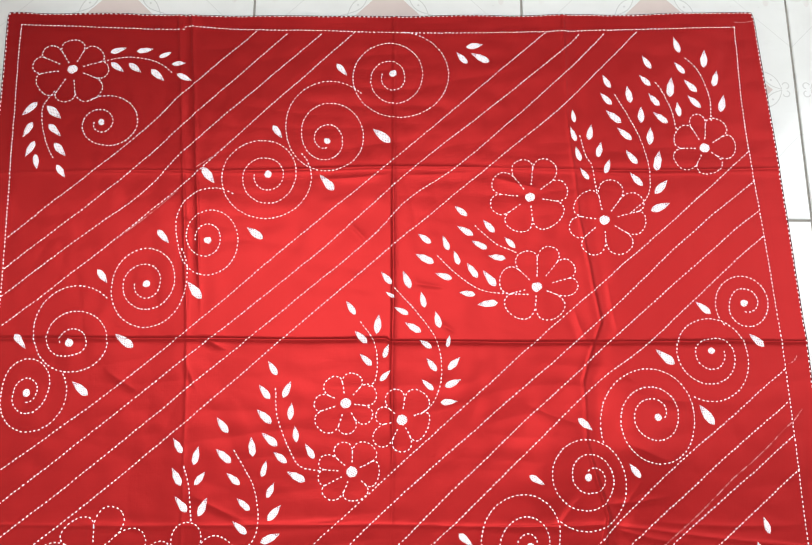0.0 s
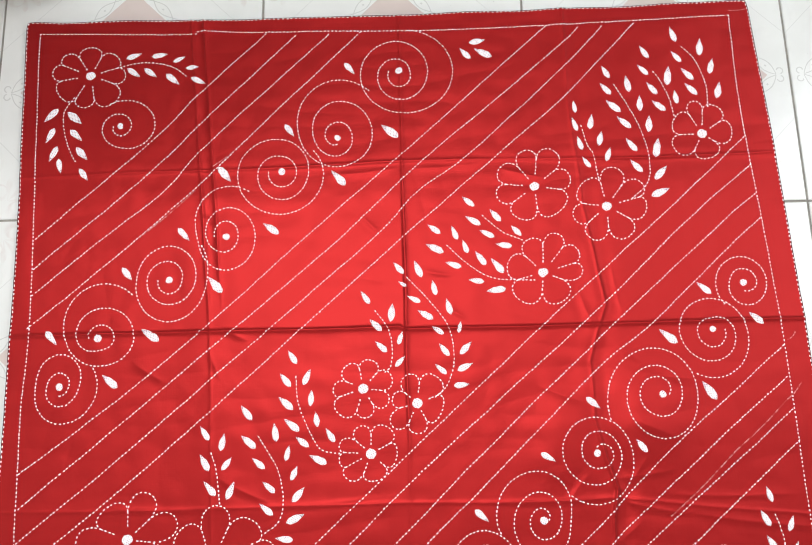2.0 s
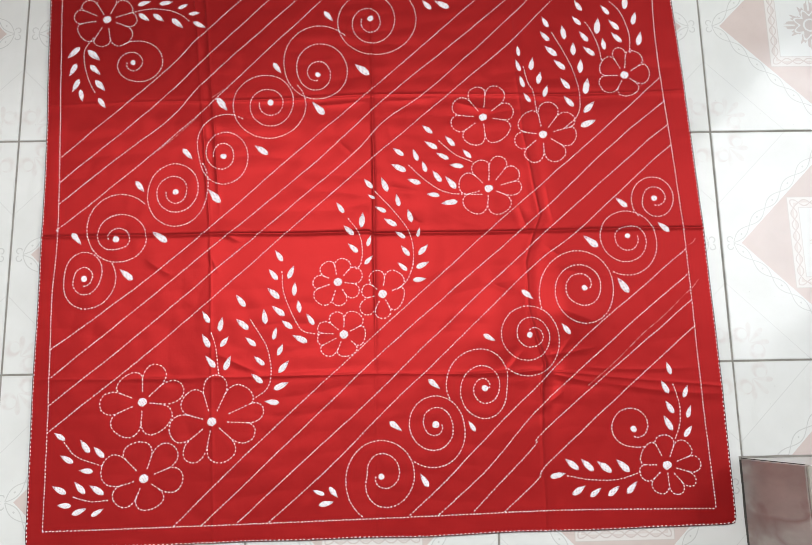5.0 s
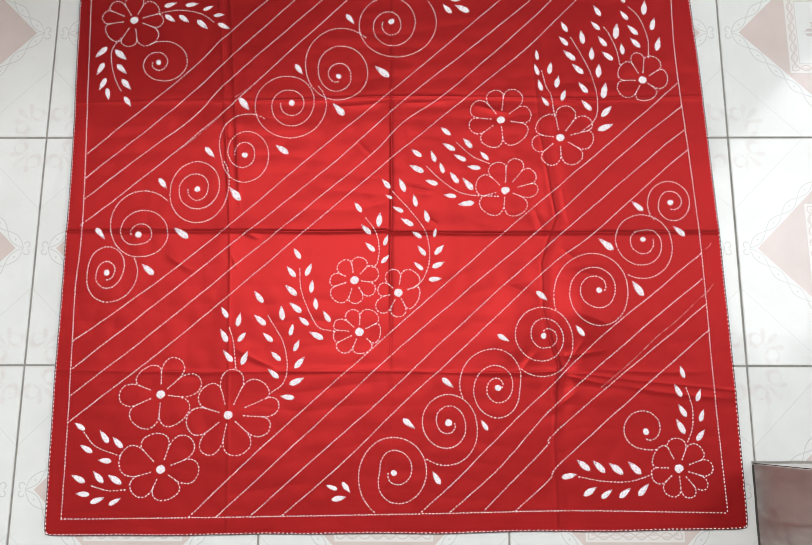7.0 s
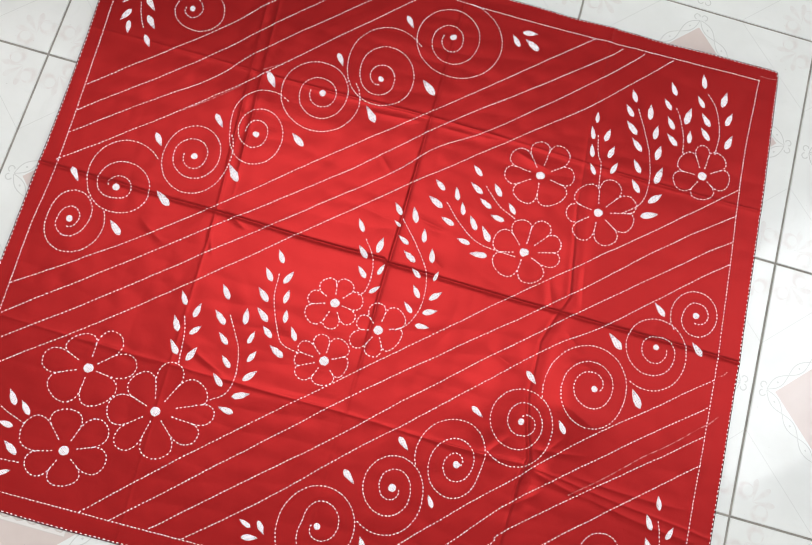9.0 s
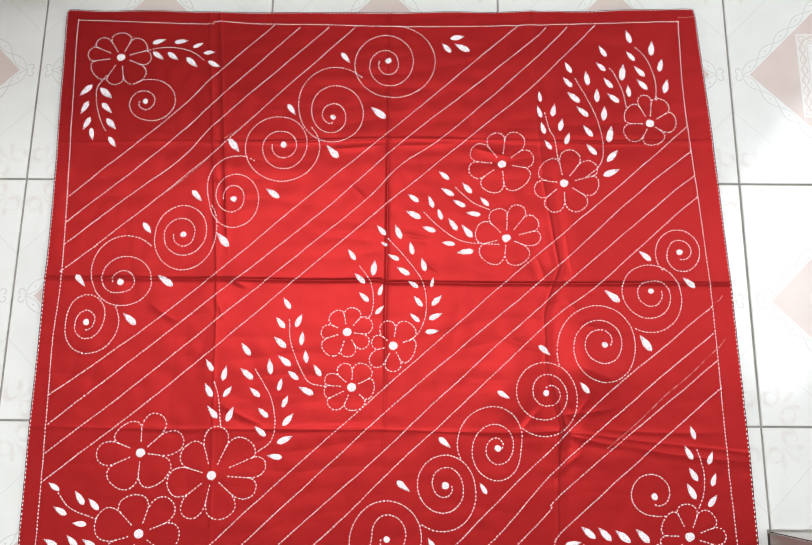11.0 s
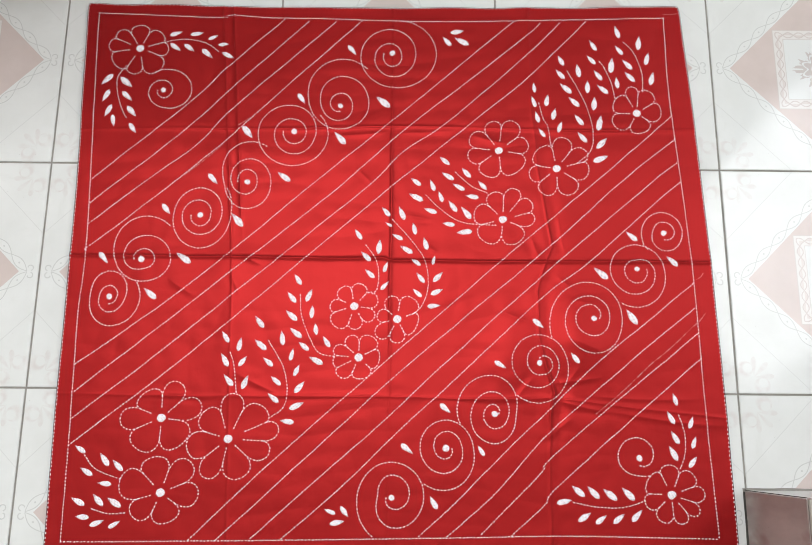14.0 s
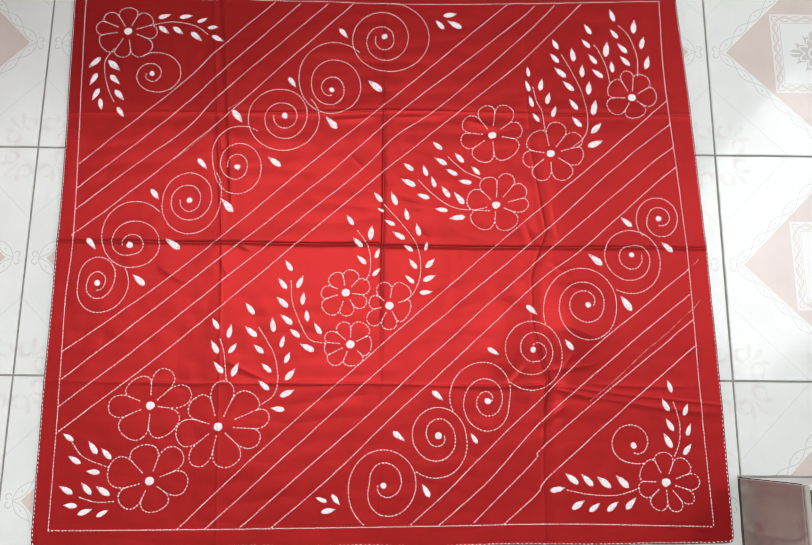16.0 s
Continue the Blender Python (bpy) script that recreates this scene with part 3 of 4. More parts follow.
def flower(centre, petals):
    """Scalloped petals with a row of stitches running in from each notch, and a filled eye."""
    c = Vector(centre)
    reach = max(p[2] for p in petals)

    def at(angle, r):
        return c + Vector((math.cos(radians(angle)), math.sin(radians(angle)))) * r / 1000

    paths = []
    for k, (a0, r0, tip) in enumerate(petals):
        a1, r1, _ = petals[(k + 1) % len(petals)]
        gap = (a0 - a1) % 360
        mid = a0 - gap / 2
        r0, r1 = 0.94 * r0, 0.94 * r1
        p0, p3 = at(a0, r0), at(a1, r1)
        spread = -0.04
        high = (tip - 0.25 * (r0 + r1) / 2 * math.cos(radians(gap / 2))) / (0.75 * math.cos(radians(gap * (0.5 + spread))))
        p1, p2 = at(a0 + spread * gap, high), at(a1 - spread * gap, high)
        curve = []
        for i in range(81):
            u = i / 80
            curve.append(p0 * (1 - u) ** 3 + p1 * 3 * u * (1 - u) ** 2 + p2 * 3 * u * u * (1 - u) + p3 * u ** 3)
        paths.append(curve)
        inner = max(0.38 * r0, 9.0)
        paths.append([p0 + (at(a0, inner) - p0) * (i / 30) for i in range(31)])
    ob = stitched("stitched_flower", paths, cloth)
    filled("flower_eye", c.x, c.y, 0.4, disc_shape, 0.0110, ob)
    return ob


# band of four rows below the first corner
stripe((0.0585, 0.2772), (0.1754, 0.3819), (0.2309, 0.4419), (0.3042, 0.5141))
stripe((0.0589, 0.2431), (0.1776, 0.3478), (0.241, 0.4139), (0.3406, 0.5136))
stripe((0.0601, 0.2144), (0.1273, 0.2725), (0.1799, 0.3134), (0.2056, 0.3382), (0.2319, 0.3709), (0.2923, 0.4307), (0.3785, 0.5131))
stripe((0.058, 0.1791), (0.1125, 0.2254), (0.1752, 0.2801), (0.2074, 0.3091), (0.2313, 0.3309), (0.2938, 0.395), (0.4135, 0.5142))
# band of four rows between the spirals and the flowers
stripe((0.0609, 0.0298), (0.1672, 0.1105), (0.2498, 0.1801), (0.3523, 0.2732), (0.4697, 0.3756), (0.6254, 0.5159))
stripe((0.0636, -0.0041), (0.1042, 0.0299), (0.3021, 0.1959), (0.3918, 0.2734), (0.4517, 0.3301), (0.496, 0.3704), (0.5468, 0.4123), (0.5956, 0.4534), (0.6468, 0.4976), (0.6642, 0.5154))
stripe((0.0635, -0.0369), (0.1461, 0.0301), (0.3034, 0.165), (0.4293, 0.2736), (0.4708, 0.3182), (0.5215, 0.3546), (0.5717, 0.3986), (0.6459, 0.4672), (0.6913, 0.5157))
stripe((0.0623, -0.0704), (0.1861, 0.0303), (0.3047, 0.1345), (0.462, 0.2746), (0.5965, 0.3895), (0.6471, 0.4341), (0.7273, 0.5176))
# band of four rows below the flowers
stripe((0.2169, -0.1804), (0.3145, -0.0872), (0.4623, 0.0459), (0.619, 0.1849), (0.726, 0.2762), (0.8392, 0.3759))
stripe((0.2507, -0.1803), (0.3159, -0.1195), (0.3931, -0.0479), (0.4769, 0.0294), (0.6621, 0.1865), (0.7602, 0.2764), (0.8404, 0.3424))
stripe((0.2919, -0.1778), (0.3909, -0.0901), (0.4538, -0.0349), (0.5205, 0.0289), (0.661, 0.1556), (0.8014, 0.2766), (0.8429, 0.3094))
stripe((0.329, -0.1789), (0.3979, -0.1192), (0.4541, -0.0648), (0.4941, -0.0265), (0.5242, -0.0005), (0.5541, 0.0278), (0.66, 0.1265), (0.7125, 0.1657), (0.8008, 0.2445), (0.8452, 0.2821))
# band of four rows above the last corner
stripe((0.4955, -0.1744), (0.5412, -0.1336), (0.6012, -0.0751), (0.656, -0.024), (0.7135, 0.031), (0.7741, 0.08), (0.852, 0.1427))
stripe((0.5301, -0.1743), (0.5905, -0.1218), (0.6549, -0.0528), (0.7533, 0.0312), (0.8515, 0.1103))
stripe((0.5718, -0.1712), (0.6449, -0.1), (0.6544, -0.0856), (0.7232, -0.027), (0.7942, 0.0294), (0.8537, 0.0777))
stripe((0.6077, -0.1729), (0.65, -0.1364), (0.6589, -0.1217), (0.7225, -0.0659), (0.7614, -0.0333), (0.8261, 0.0209), (0.8545, 0.0448))
# running stitch all round, inside the hem
border_row((0.0455, 0.52), (0.0473, 0.461), (0.0526, 0.3484), (0.06, 0.1791), (0.0576, 0.0985), (0.0596, 0.0298), (0.0623, -0.0704), (0.0641, -0.1837))
border_row((0.0455, 0.52), (0.1293, 0.5175), (0.2167, 0.5158), (0.2303, 0.5199), (0.2888, 0.5164), (0.377, 0.5155), (0.4909, 0.5132), (0.6738, 0.5179), (0.8363, 0.5234))
border_row((0.8363, 0.5234), (0.8364, 0.4176), (0.843, 0.3102), (0.8459, 0.2637), (0.8519, 0.1594), (0.854, 0.0395), (0.8562, -0.049), (0.8606, -0.1748))
border_row((0.0641, -0.1837), (0.1807, -0.1822), (0.3184, -0.1801), (0.4552, -0.1775), (0.5484, -0.1755), (0.6816, -0.1728), (0.8606, -0.1748))
# scrolling spirals, linked end to end (radii in millimetres at each quarter turn)
spiral((0.4559, 0.4637), 180, 1, 78, [11.4, 19.4, 12.5, 14.1, 23.1, 34.9, 32.4, 36.1, 43.4, 50.9, 60.9, 50.4])
spiral((0.3859, 0.3846), 270, -1, 36, [7.5, 13.3, 18.9, 16.4, 21.4, 26.2, 43.8, 38.5, 33.7, 42.0, 69.7, 52.5])
spiral((0.3243, 0.3467), 180, 1, 39, [14.6, 17.4, 16.3, 17.9, 26.0, 32.1, 29.5, 37.4, 48.5, 48.6, 45.8, 35.6])
spiral((0.2649, 0.2741), 180, -1, 27, [12.8, 17.3, 12.8, 16.8, 21.5, 32.4, 31.2, 37.0, 31.2, 57.0, 44.3])
spiral((0.2051, 0.2278), 180, 1, 50, [12.0, 15.0, 14.0, 20.4, 23.7, 26.5, 28.4, 37.1, 35.1, 45.1, 40.8, 58.5])
spiral((0.133, 0.1666), 180, -1, 37, [9.2, 14.0, 17.1, 12.9, 22.4, 32.0, 37.6, 28.8, 34.3, 58.8, 49.4])
spiral((0.0958, 0.1169), 270, 1, 29, [9.3, 9.8, 14.4, 13.0, 20.0, 20.5, 33.7, 24.4, 37.5, 39.1, 37.1])
spiral((0.8171, 0.2099), 270, 1, 48, [8.7, 14.1, 15.1, 15.1, 24.3, 24.6, 28.1, 29.3, 34.7])
spiral((0.7788, 0.1607), 0, -1, 28, [12.6, 18.7, 16.0, 12.0, 22.3, 33.3, 34.9, 32.7, 35.9, 50.7, 46.6])
spiral((0.7191, 0.0942), 0, 1, 27, [6.6, 17.3, 23.9, 22.4, 20.6, 29.4, 37.0, 44.7, 36.7, 47.6, 56.3, 70.2])
spiral((0.6477, 0.0367), 90, -1, 35, [6.2, 16.6, 15.0, 15.5, 21.7, 24.5, 30.9, 35.1, 36.0, 35.6, 50.2, 47.4])
spiral((0.5898, -0.0275), 0, 1, 19, [4.8, 11.5, 13.6, 18.1, 17.8, 27.2, 29.7, 36.3, 27.1, 47.6, 46.8, 31.6])
spiral((0.5285, -0.0699), 0, -1, 32, [7.0, 12.8, 14.7, 20.4, 20.5, 30.1, 31.9, 34.3, 34.5, 50.3, 47.9])
spiral((0.4619, -0.1295), 180, 1, 66, [6.3, 12.7, 21.1, 26.9, 17.3, 34.9, 39.4, 42.3, 42.2, 54.0])
# two single spirals in the corners
spiral((0.1435, 0.4049), 180, 1, 30, [7.6, 11.3, 12.1, 14.4, 19.7, 25.5, 38.5, 30.4, 29.4])
spiral((0.7686, -0.08), 270, 1, 35, [8.6, 16.8, 24.8, 26.6, 21.5, 31.7])
# flowers: for each petal the angle and radius of the notch before it, and its reach
flower((0.1067, 0.4668), [(157, 35.7, 39.5), (122, 25.0, 34.7), (64, 24.6, 36.9), (16, 32.2, 39.4), (339, 29.1, 43.8), (281, 29.3, 38.9), (241, 33.1, 41.3), (189, 35.0, 43.6)])
flower((0.6011, 0.3226), [(83, 33.7, 46.7), (37, 29.5, 40.8), (351, 28.7, 38.9), (274, 25.7, 40.5), (216, 29.5, 42.7), (174, 32.4, 43.1), (126, 27.4, 42.5)])
flower((0.6784, 0.2979), [(52, 31.3, 47.7), (15, 39.5, 43.0), (329, 27.6, 40.5), (270, 23.4, 40.9), (220, 28.4, 38.5), (172, 24.7, 36.2), (100, 27.6, 45.6)])
flower((0.7911, 0.3796), [(83, 29.6, 37.2), (33, 26.4, 33.3), (324, 15.7, 29.4), (242, 21.1, 37.1), (182, 25.1, 34.5), (118, 26.2, 39.3)])
flower((0.6048, 0.2261), [(87, 30.3, 45.6), (50, 35.8, 45.2), (15, 37.3, 41.5), (338, 21.7, 37.1), (264, 20.6, 39.5), (195, 28.2, 38.7), (135, 25.9, 39.2)])
flower((0.411, 0.1076), [(100, 21.6, 30.4), (48, 21.8, 31.8), (353, 19.3, 29.8), (301, 18.3, 29.7), (253, 23.4, 35.7), (198, 26.5, 30.7), (156, 18.9, 29.4)])
flower((0.4666, 0.0914), [(83, 21.9, 33.8), (20, 23.5, 26.5), (297, 19.7, 30.8), (245, 21.3, 34.5), (194, 17.9, 26.3), (139, 16.2, 30.6)])
flower((0.4181, 0.0417), [(89, 19.7, 31.4), (27, 23.5, 26.4), (318, 19.2, 27.2), (248, 21.0, 34.4), (206, 30.3, 32.9), (176, 28.4, 33.3), (139, 19.8, 30.0)])
flower((0.1741, -0.0359), [(91, 29.0, 48.2), (42, 30.2, 51.4), (353, 24.2, 41.9), (269, 25.8, 46.7), (204, 33.5, 50.9), (158, 30.1, 38.1)])
flower((0.2586, -0.0608), [(108, 34.3, 55.7), (65, 39.0, 57.3), (24, 53.4, 63.0), (357, 45.3, 53.5), (319, 31.7, 50.3), (261, 31.8, 54.0), (219, 33.8, 51.9), (164, 30.8, 45.8)])
flower((0.1797, -0.1257), [(73, 28.5, 50.5), (22, 32.0, 46.0), (326, 23.7, 36.7), (250, 23.9, 42.5), (196, 29.1, 52.4), (135, 34.2, 43.6)])
flower((0.8061, -0.1235), [(67, 25.8, 37.2), (20, 29.3, 40.9), (342, 27.4, 39.0), (309, 27.6, 36.1), (271, 24.6, 34.7), (222, 23.7, 34.9), (178, 28.2, 33.5), (116, 28.1, 35.7)])
# first corner, two sprays
leaf_spray([(0.1359, 0.4755), (0.1672, 0.4816), (0.1975, 0.476), (0.2151, 0.4634)], [(0.1548, 0.4898, 18, 17), (0.1839, 0.4901, 10, 17), (0.2063, 0.4848, 25, 14), (0.2215, 0.4743, 7, 14), (0.1553, 0.4693, -36, 17), (0.1745, 0.4687, -37, 17), (0.1998, 0.4602, -41, 19), (0.2287, 0.4579, -25, 17)])
leaf_spray([(0.0896, 0.4405), (0.0792, 0.4196), (0.0855, 0.3858), (0.0971, 0.3617)], [(0.0656, 0.4198, -133, 20), (0.0662, 0.3956, -116, 18), (0.0711, 0.3736, -114, 18), (0.079, 0.3594, -79, 16), (0.092, 0.4159, -41, 21), (0.0949, 0.3952, -44, 18), (0.1026, 0.3732, -48, 19), (0.1059, 0.3489, -54, 16)])
# loose leaves beside the upper spirals
leaf_spray([], [(0.2614, 0.3453, -51, 21), (0.2191, 0.2777, -48, 18), (0.4, 0.4682, -51, 17), (0.3325, 0.395, -55, 17), (0.4442, 0.391, 141, 23), (0.3866, 0.338, 132, 22), (0.3134, 0.2821, 145, 20), (0.1597, 0.2356, -52, 17), (0.2546, 0.2212, 131, 22), (0.0841, 0.1681, -51, 18), (0.1876, 0.1691, 145, 22), (0.1478, 0.1214, 140, 20)])
# three leaves at the far edge
leaf_spray([], [(0.5457, 0.4982, 10, 18), (0.5316, 0.4833, 131, 17), (0.552, 0.4839, 152, 21)])
# sprays of the far corner
leaf_spray([(0.8011, 0.4116), (0.8011, 0.4402), (0.7906, 0.471), (0.7772, 0.4864)], [(0.7697, 0.5007, 107, 18), (0.7712, 0.4732, 129, 16), (0.7818, 0.4518, 133, 18), (0.7843, 0.4334, 133, 18), (0.799, 0.4843, 84, 20), (0.8094, 0.4605, 75, 18), (0.8146, 0.4311, 76, 19)])
leaf_spray([(0.762, 0.4019), (0.758, 0.4246), (0.7486, 0.4475), (0.7427, 0.4559)], [(0.7351, 0.4797, 120, 17), (0.7318, 0.4578, 133, 16), (0.7402, 0.435, 127, 17), (0.746, 0.4141, 140, 18), (0.7595, 0.4501, 82, 22), (0.7662, 0.4241, 95, 16)])
leaf_spray([(0.7071, 0.3061), (0.7251, 0.3237), (0.7298, 0.3494), (0.7228, 0.3866), (0.7102, 0.4166), (0.6979, 0.4402)], [(0.6895, 0.4561, 118, 16), (0.6878, 0.4355, 130, 17), (0.6949, 0.4145, 138, 20), (0.7054, 0.3949, 137, 19), (0.7112, 0.3678, 125, 18), (0.7148, 0.3432, 130, 18), (0.713, 0.4411, 98, 19), (0.725, 0.4173, 87, 18), (0.733, 0.3923, 84, 19), (0.7391, 0.3639, 78, 22), (0.7408, 0.3348, 47, 20), (0.7383, 0.3125, 23, 21)])
leaf_spray([(0.6571, 0.3922), (0.6623, 0.3695), (0.6682, 0.3576), (0.672, 0.3306)], [(0.6513, 0.415, 96, 14), (0.65, 0.394, 108, 16), (0.6542, 0.3714, 105, 16), (0.6601, 0.349, 127, 14), (0.6682, 0.3962, 79, 17), (0.6772, 0.3763, 76, 17), (0.6846, 0.3572, 71, 16)])
# sprays of the flowers beside the middle
leaf_spray([(0.503, 0.2582), (0.5251, 0.237), (0.5521, 0.2212), (0.5961, 0.2179)], [(0.4898, 0.2769, 143, 16), (0.4899, 0.2555, 154, 20), (0.5116, 0.2723, 110, 16), (0.5226, 0.2566, 109, 15), (0.5387, 0.2433, 125, 18), (0.5562, 0.2348, 129, 20), (0.5093, 0.2369, 161, 17), (0.5331, 0.2188, 172, 16), (0.5537, 0.2083, -173, 20)])
leaf_spray([(0.5426, 0.2911), (0.563, 0.2724), (0.5851, 0.2623)], [(0.5281, 0.3071, 140, 16), (0.5322, 0.2856, 149, 18), (0.5569, 0.2907, 130, 17), (0.5467, 0.2705, 152, 17), (0.5645, 0.2572, 171, 17), (0.5784, 0.2731, 133, 15)])
# sprays of the middle flowers
leaf_spray([(0.4589, 0.2242), (0.481, 0.1997), (0.5012, 0.1703), (0.5062, 0.1361), (0.4979, 0.109), (0.483, 0.0955)], [(0.4504, 0.2346, 130, 16), (0.4711, 0.2331, 113, 19), (0.4541, 0.2171, 147, 10), (0.4659, 0.2005, 154, 15), (0.4877, 0.2122, 102, 16), (0.5026, 0.1916, 104, 17), (0.4777, 0.1835, 149, 18), (0.4903, 0.1665, 147, 14), (0.5133, 0.1695, 77, 12), (0.4962, 0.1459, 128, 16), (0.5187, 0.1472, 46, 17), (0.4921, 0.1258, 139, 15), (0.5173, 0.1276, 24, 17), (0.5132, 0.109, 5, 16)])
leaf_spray([(0.4246, 0.189), (0.4376, 0.17), (0.4419, 0.1494), (0.4398, 0.1306), (0.4332, 0.1238)], [(0.4144, 0.2034, 124, 16), (0.4419, 0.1865, 84, 19), (0.425, 0.1735, 135, 17), (0.4506, 0.1594, 72, 14), (0.4303, 0.1507, 137, 16), (0.4497, 0.1348, 46, 14)])
leaf_spray([(0.3412, 0.1217), (0.3438, 0.0949), (0.3556, 0.0651), (0.3675, 0.0471), (0.3872, 0.0423)], [(0.3374, 0.142, 123, 16), (0.3304, 0.1183, 129, 17), (0.3525, 0.1209, 66, 17), (0.3311, 0.0945, 139, 19), (0.357, 0.0994, 86, 16), (0.3373, 0.0724, 142, 19), (0.3626, 0.0775, 98, 15), (0.3482, 0.0552, 142, 16), (0.3767, 0.0612, 123, 16), (0.3642, 0.0373, 154, 19)])
leaf_spray([(0.303, 0.0619), (0.3158, 0.042), (0.3243, 0.0255), (0.3292, -0.0006), (0.3248, -0.0219), (0.3091, -0.0342)], [(0.2905, 0.0859, 128, 18), (0.2932, 0.0566, 140, 19), (0.3037, 0.0349, 140, 16), (0.3204, 0.0654, 98, 18), (0.3331, 0.0445, 77, 15), (0.34, 0.0245, 66, 15), (0.3443, 0.0035, 50, 18), (0.3415, -0.0196, 25, 19), (0.3305, -0.039, 173, 17), (0.3145, 0.0113, 139, 16), (0.312, -0.0101, 140, 17)])
leaf_spray([(0.2555, 0.0464), (0.2611, 0.0286), (0.2655, -0.0053)], [(0.2482, 0.0662, 123, 16), (0.2666, 0.0569, 79, 17), (0.2488, 0.0369, 120, 18), (0.2714, 0.0354, 52, 15), (0.2548, 0.0114, 131, 18), (0.2758, 0.0091, 67, 18)])
# near corner, two sprays
leaf_spray([(0.0834, -0.082), (0.099, -0.0988), (0.1313, -0.1108)], [(0.0777, -0.0748, 147, 15), (0.1083, -0.087, 127, 18), (0.1252, -0.0941, 135, 17), (0.0876, -0.1015, 150, 17), (0.1111, -0.1155, 175, 16)])
leaf_spray([(0.0977, -0.1454), (0.1176, -0.1507), (0.1391, -0.1497)], [(0.0808, -0.1368, 153, 18), (0.1049, -0.1349, 134, 18), (0.125, -0.1376, 149, 19), (0.0876, -0.1548, 177, 16), (0.1058, -0.1617, 21, 17), (0.1269, -0.1632, 30, 15)])
# three leaves at the near edge
leaf_spray([], [(0.3871, -0.1463, 160, 14), (0.4046, -0.1463, -51, 15), (0.396, -0.1591, 11, 17)])
# loose leaves beside the lower spirals
leaf_spray([], [(0.7745, 0.205, 140, 18), (0.8258, 0.1714, 138, 18), (0.7315, 0.1544, 141, 22), (0.7687, 0.097, 125, 22), (0.6927, 0.0432, 128, 16), (0.6471, 0.0874, -40, 17), (0.5975, 0.0341, -31, 16), (0.5278, -0.0212, -41, 17), (0.4801, -0.0709, -38, 18), (0.5723, -0.0726, 123, 14), (0.5133, -0.135, 121, 17)])
# last corner, two sprays
leaf_spray([(0.8209, -0.0268), (0.8271, -0.0519), (0.8252, -0.0767), (0.8177, -0.0937)], [(0.8175, -0.0076, 106, 15), (0.8107, -0.0303, 118, 17), (0.8149, -0.0546, 121, 17), (0.8115, -0.0737, 118, 19), (0.8358, -0.036, 70, 15), (0.8381, -0.0604, 70, 15), (0.835, -0.0841, 52, 16)])
leaf_spray([(0.6849, -0.1335), (0.7143, -0.1385), (0.7456, -0.1387), (0.7742, -0.1303)], [(0.6735, -0.1325, 12, 18), (0.6911, -0.1199, 141, 19), (0.7097, -0.1214, 135, 19), (0.73, -0.1237, 142, 20), (0.7524, -0.1228, 136, 20), (0.6977, -0.1504, 33, 18), (0.7175, -0.1532, 37, 16), (0.7392, -0.1521, 39, 17), (0.7617, -0.1484, 47, 18)])


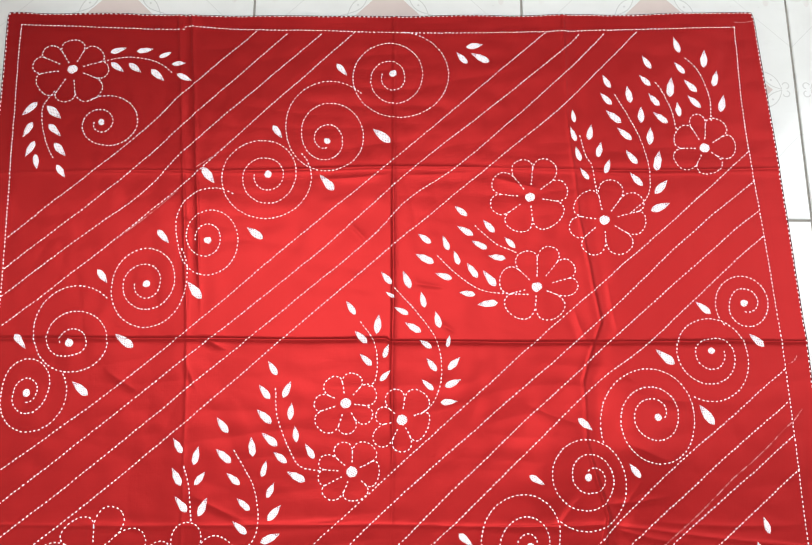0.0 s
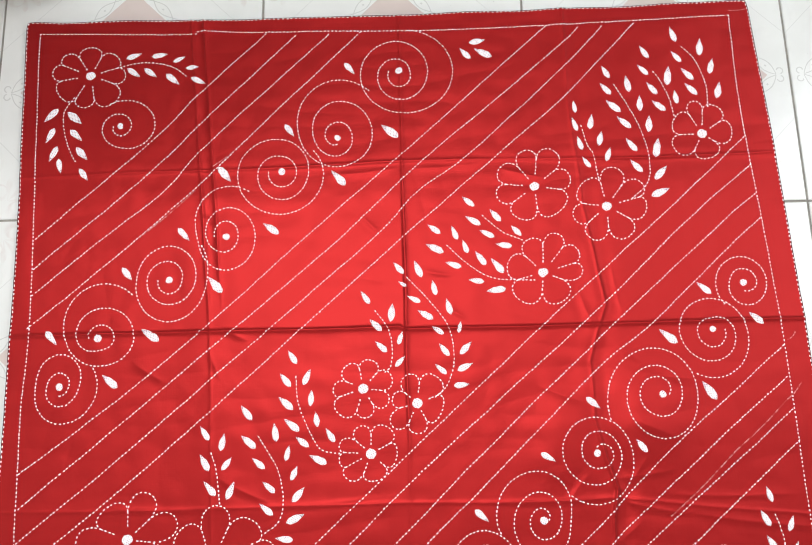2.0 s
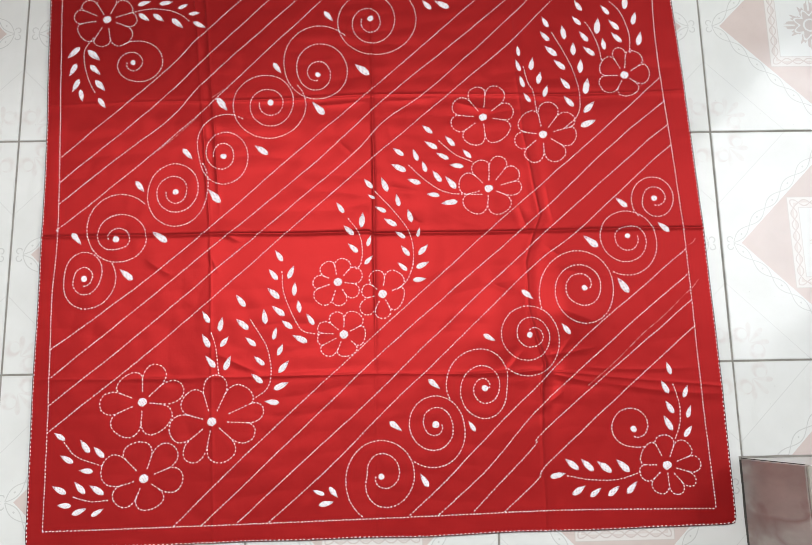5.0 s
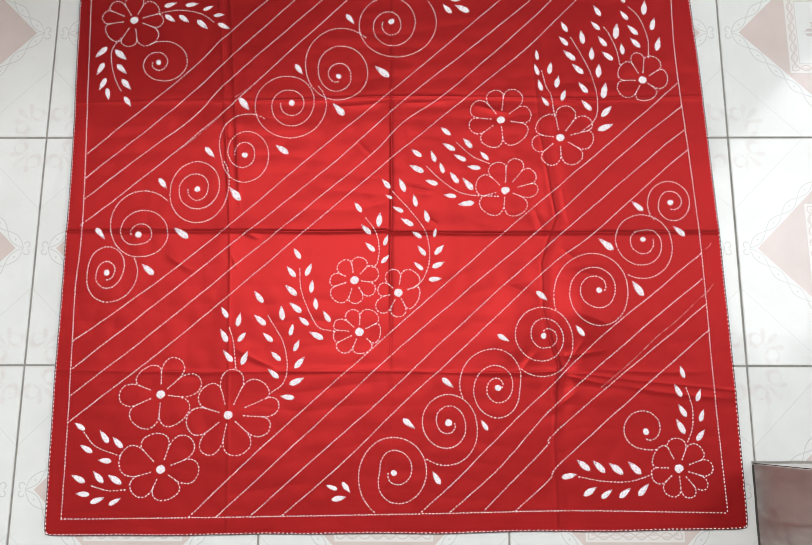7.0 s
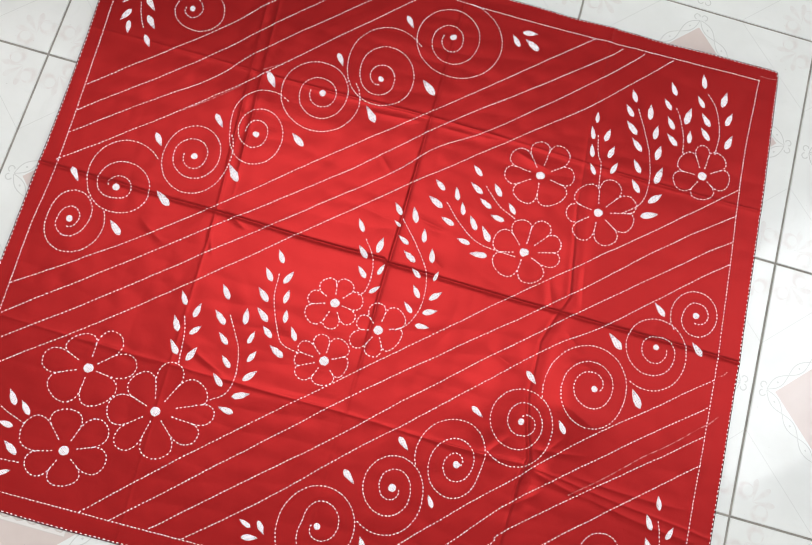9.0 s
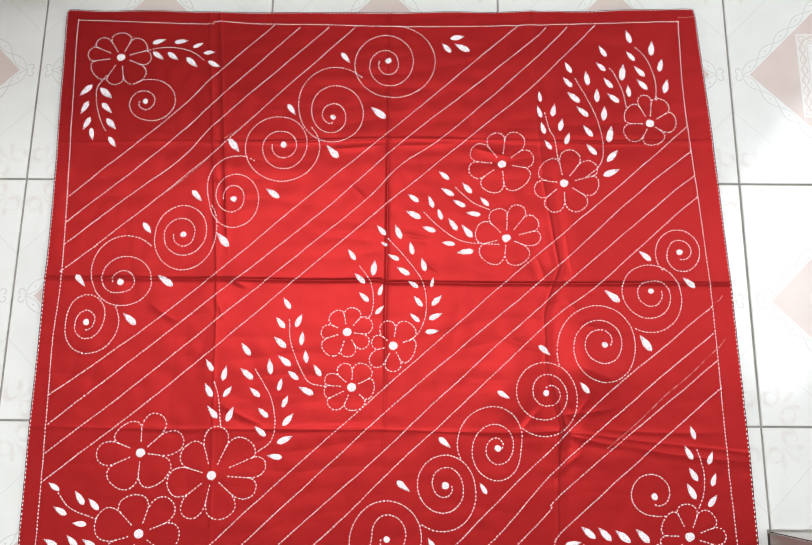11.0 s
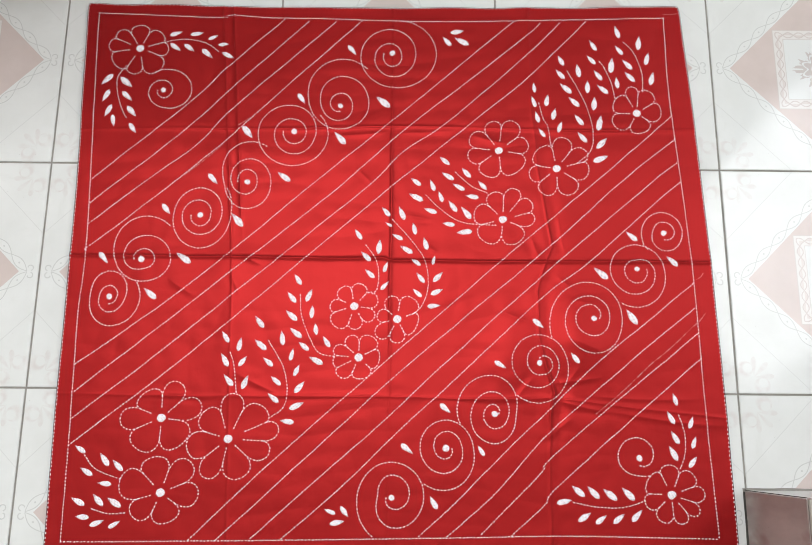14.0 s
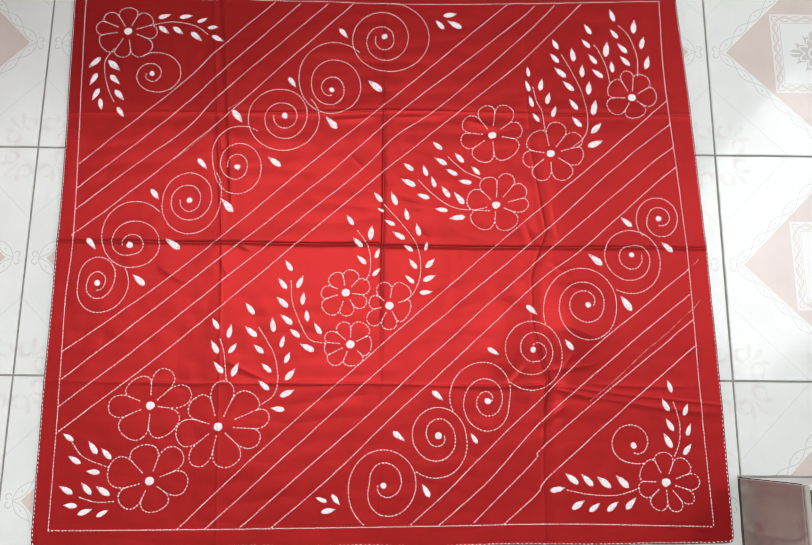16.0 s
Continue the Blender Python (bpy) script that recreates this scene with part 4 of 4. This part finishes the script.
# hem: a rolled edge, edge shadow put into its colour, overcast with white stitches
for name_s, edge in (("near", [cloth_xy(i / 160, 0.0) for i in range(161)]), ("right", [cloth_xy(1, i / 160) for i in range(161)]), ("far", [cloth_xy(1 - i / 160, 1) for i in range(161)]), ("left", [cloth_xy(0, 1 - i / 160) for i in range(161)])):
    path = [Vector(p) for p in edge]
    verts, faces = [], []
    for k, p in enumerate(path):
        d = (path[min(k + 1, 160)] - path[max(k - 1, 0)]).normalized()
        side = Vector((d.y, -d.x))
        z = cloth_z(p.x, p.y)
        for m in range(6):
            a = m * math.pi / 3
            q = p + side * 0.0009 * math.cos(a)
            verts.append((q.x, q.y, max(0.0002, z - 0.0005 + 0.0009 * math.sin(a))))
    for k in range(160):
        for m in range(6):
            faces.append((6 * k + m, 6 * k + (m + 1) % 6, 6 * k + 6 + (m + 1) % 6, 6 * k + 6 + m))
    mesh_object("hem_roll", verts, faces, HEM_SHADE, cloth, "rolled hem edge, edge shadow put into its dark colour")
    inner = []
    for k, p in enumerate(path):
        d = (path[min(k + 1, 160)] - path[max(k - 1, 0)]).normalized()
        inner.append(p + Vector((-d.y, d.x)) * 0.0006)
    stitched("hem_stitching", [smooth_path(inner)], cloth, period=0.0046, share=0.58, wide=0.0016)

# traces of chalk left from the drawing
for a, b in (((0.8645, 0.1035), (0.8455, 0.0844)), ((0.8455, 0.0844), (0.788, 0.0353)), ((0.788, 0.0353), (0.717, -0.0264)), ((0.8653, 0.156), (0.8558, 0.1476)), ((0.1713, 0.2757), (0.2301, 0.3271)), ((0.2483, 0.3543), (0.2809, 0.3819)), ((0.8570, 0.531), (0.8350, 0.5295))):
    path = smooth_path([a, ((a[0] + b[0]) / 2 + 0.001, (a[1] + b[1]) / 2 - 0.001), b], 0.004)
    verts, faces = [], []
    for k, p in enumerate(path):
        for d in (-0.0007, 0.0007):
            q = p + Vector((-0.7, 0.7)) * d
            verts.append((q.x, q.y, cloth_z(q.x, q.y) + 0.00025))
        if k:
            faces.append((2 * k - 2, 2 * k - 1, 2 * k + 1, 2 * k))
    mesh_object("chalk_trace", verts, faces, CHALK, cloth, "faint pale chalk mark")

# ---- floor tiles ----
HALF = TILE_SIZE / 2 - 0.0012
bm = box(-HALF, HALF, -HALF, HALF, -0.012, 0.0)
bmesh.ops.bevel(bm, geom=[e for e in bm.edges if all(v.co.z > -0.001 for v in e.verts)], offset=0.0008, segments=1, profile=0.5, affect="EDGES")
tile_mesh = bpy.data.meshes.new("tile")
bm.to_mesh(tile_mesh)
bm.free()
tile_mesh.materials.append(TILE)
for i in COLS:
    for j in ROWS:
        cx, cy = (i + 0.5) * TILE_SIZE, (j + 0.5) * TILE_SIZE
        tile = new("tile", tile_mesh)
        tile.parent = floor
        tile.matrix_basis = pose(cx, cy, dice.uniform(-0.0003, 0.0002), 0, 0, dice.choice((0, 90, 180, 270)))
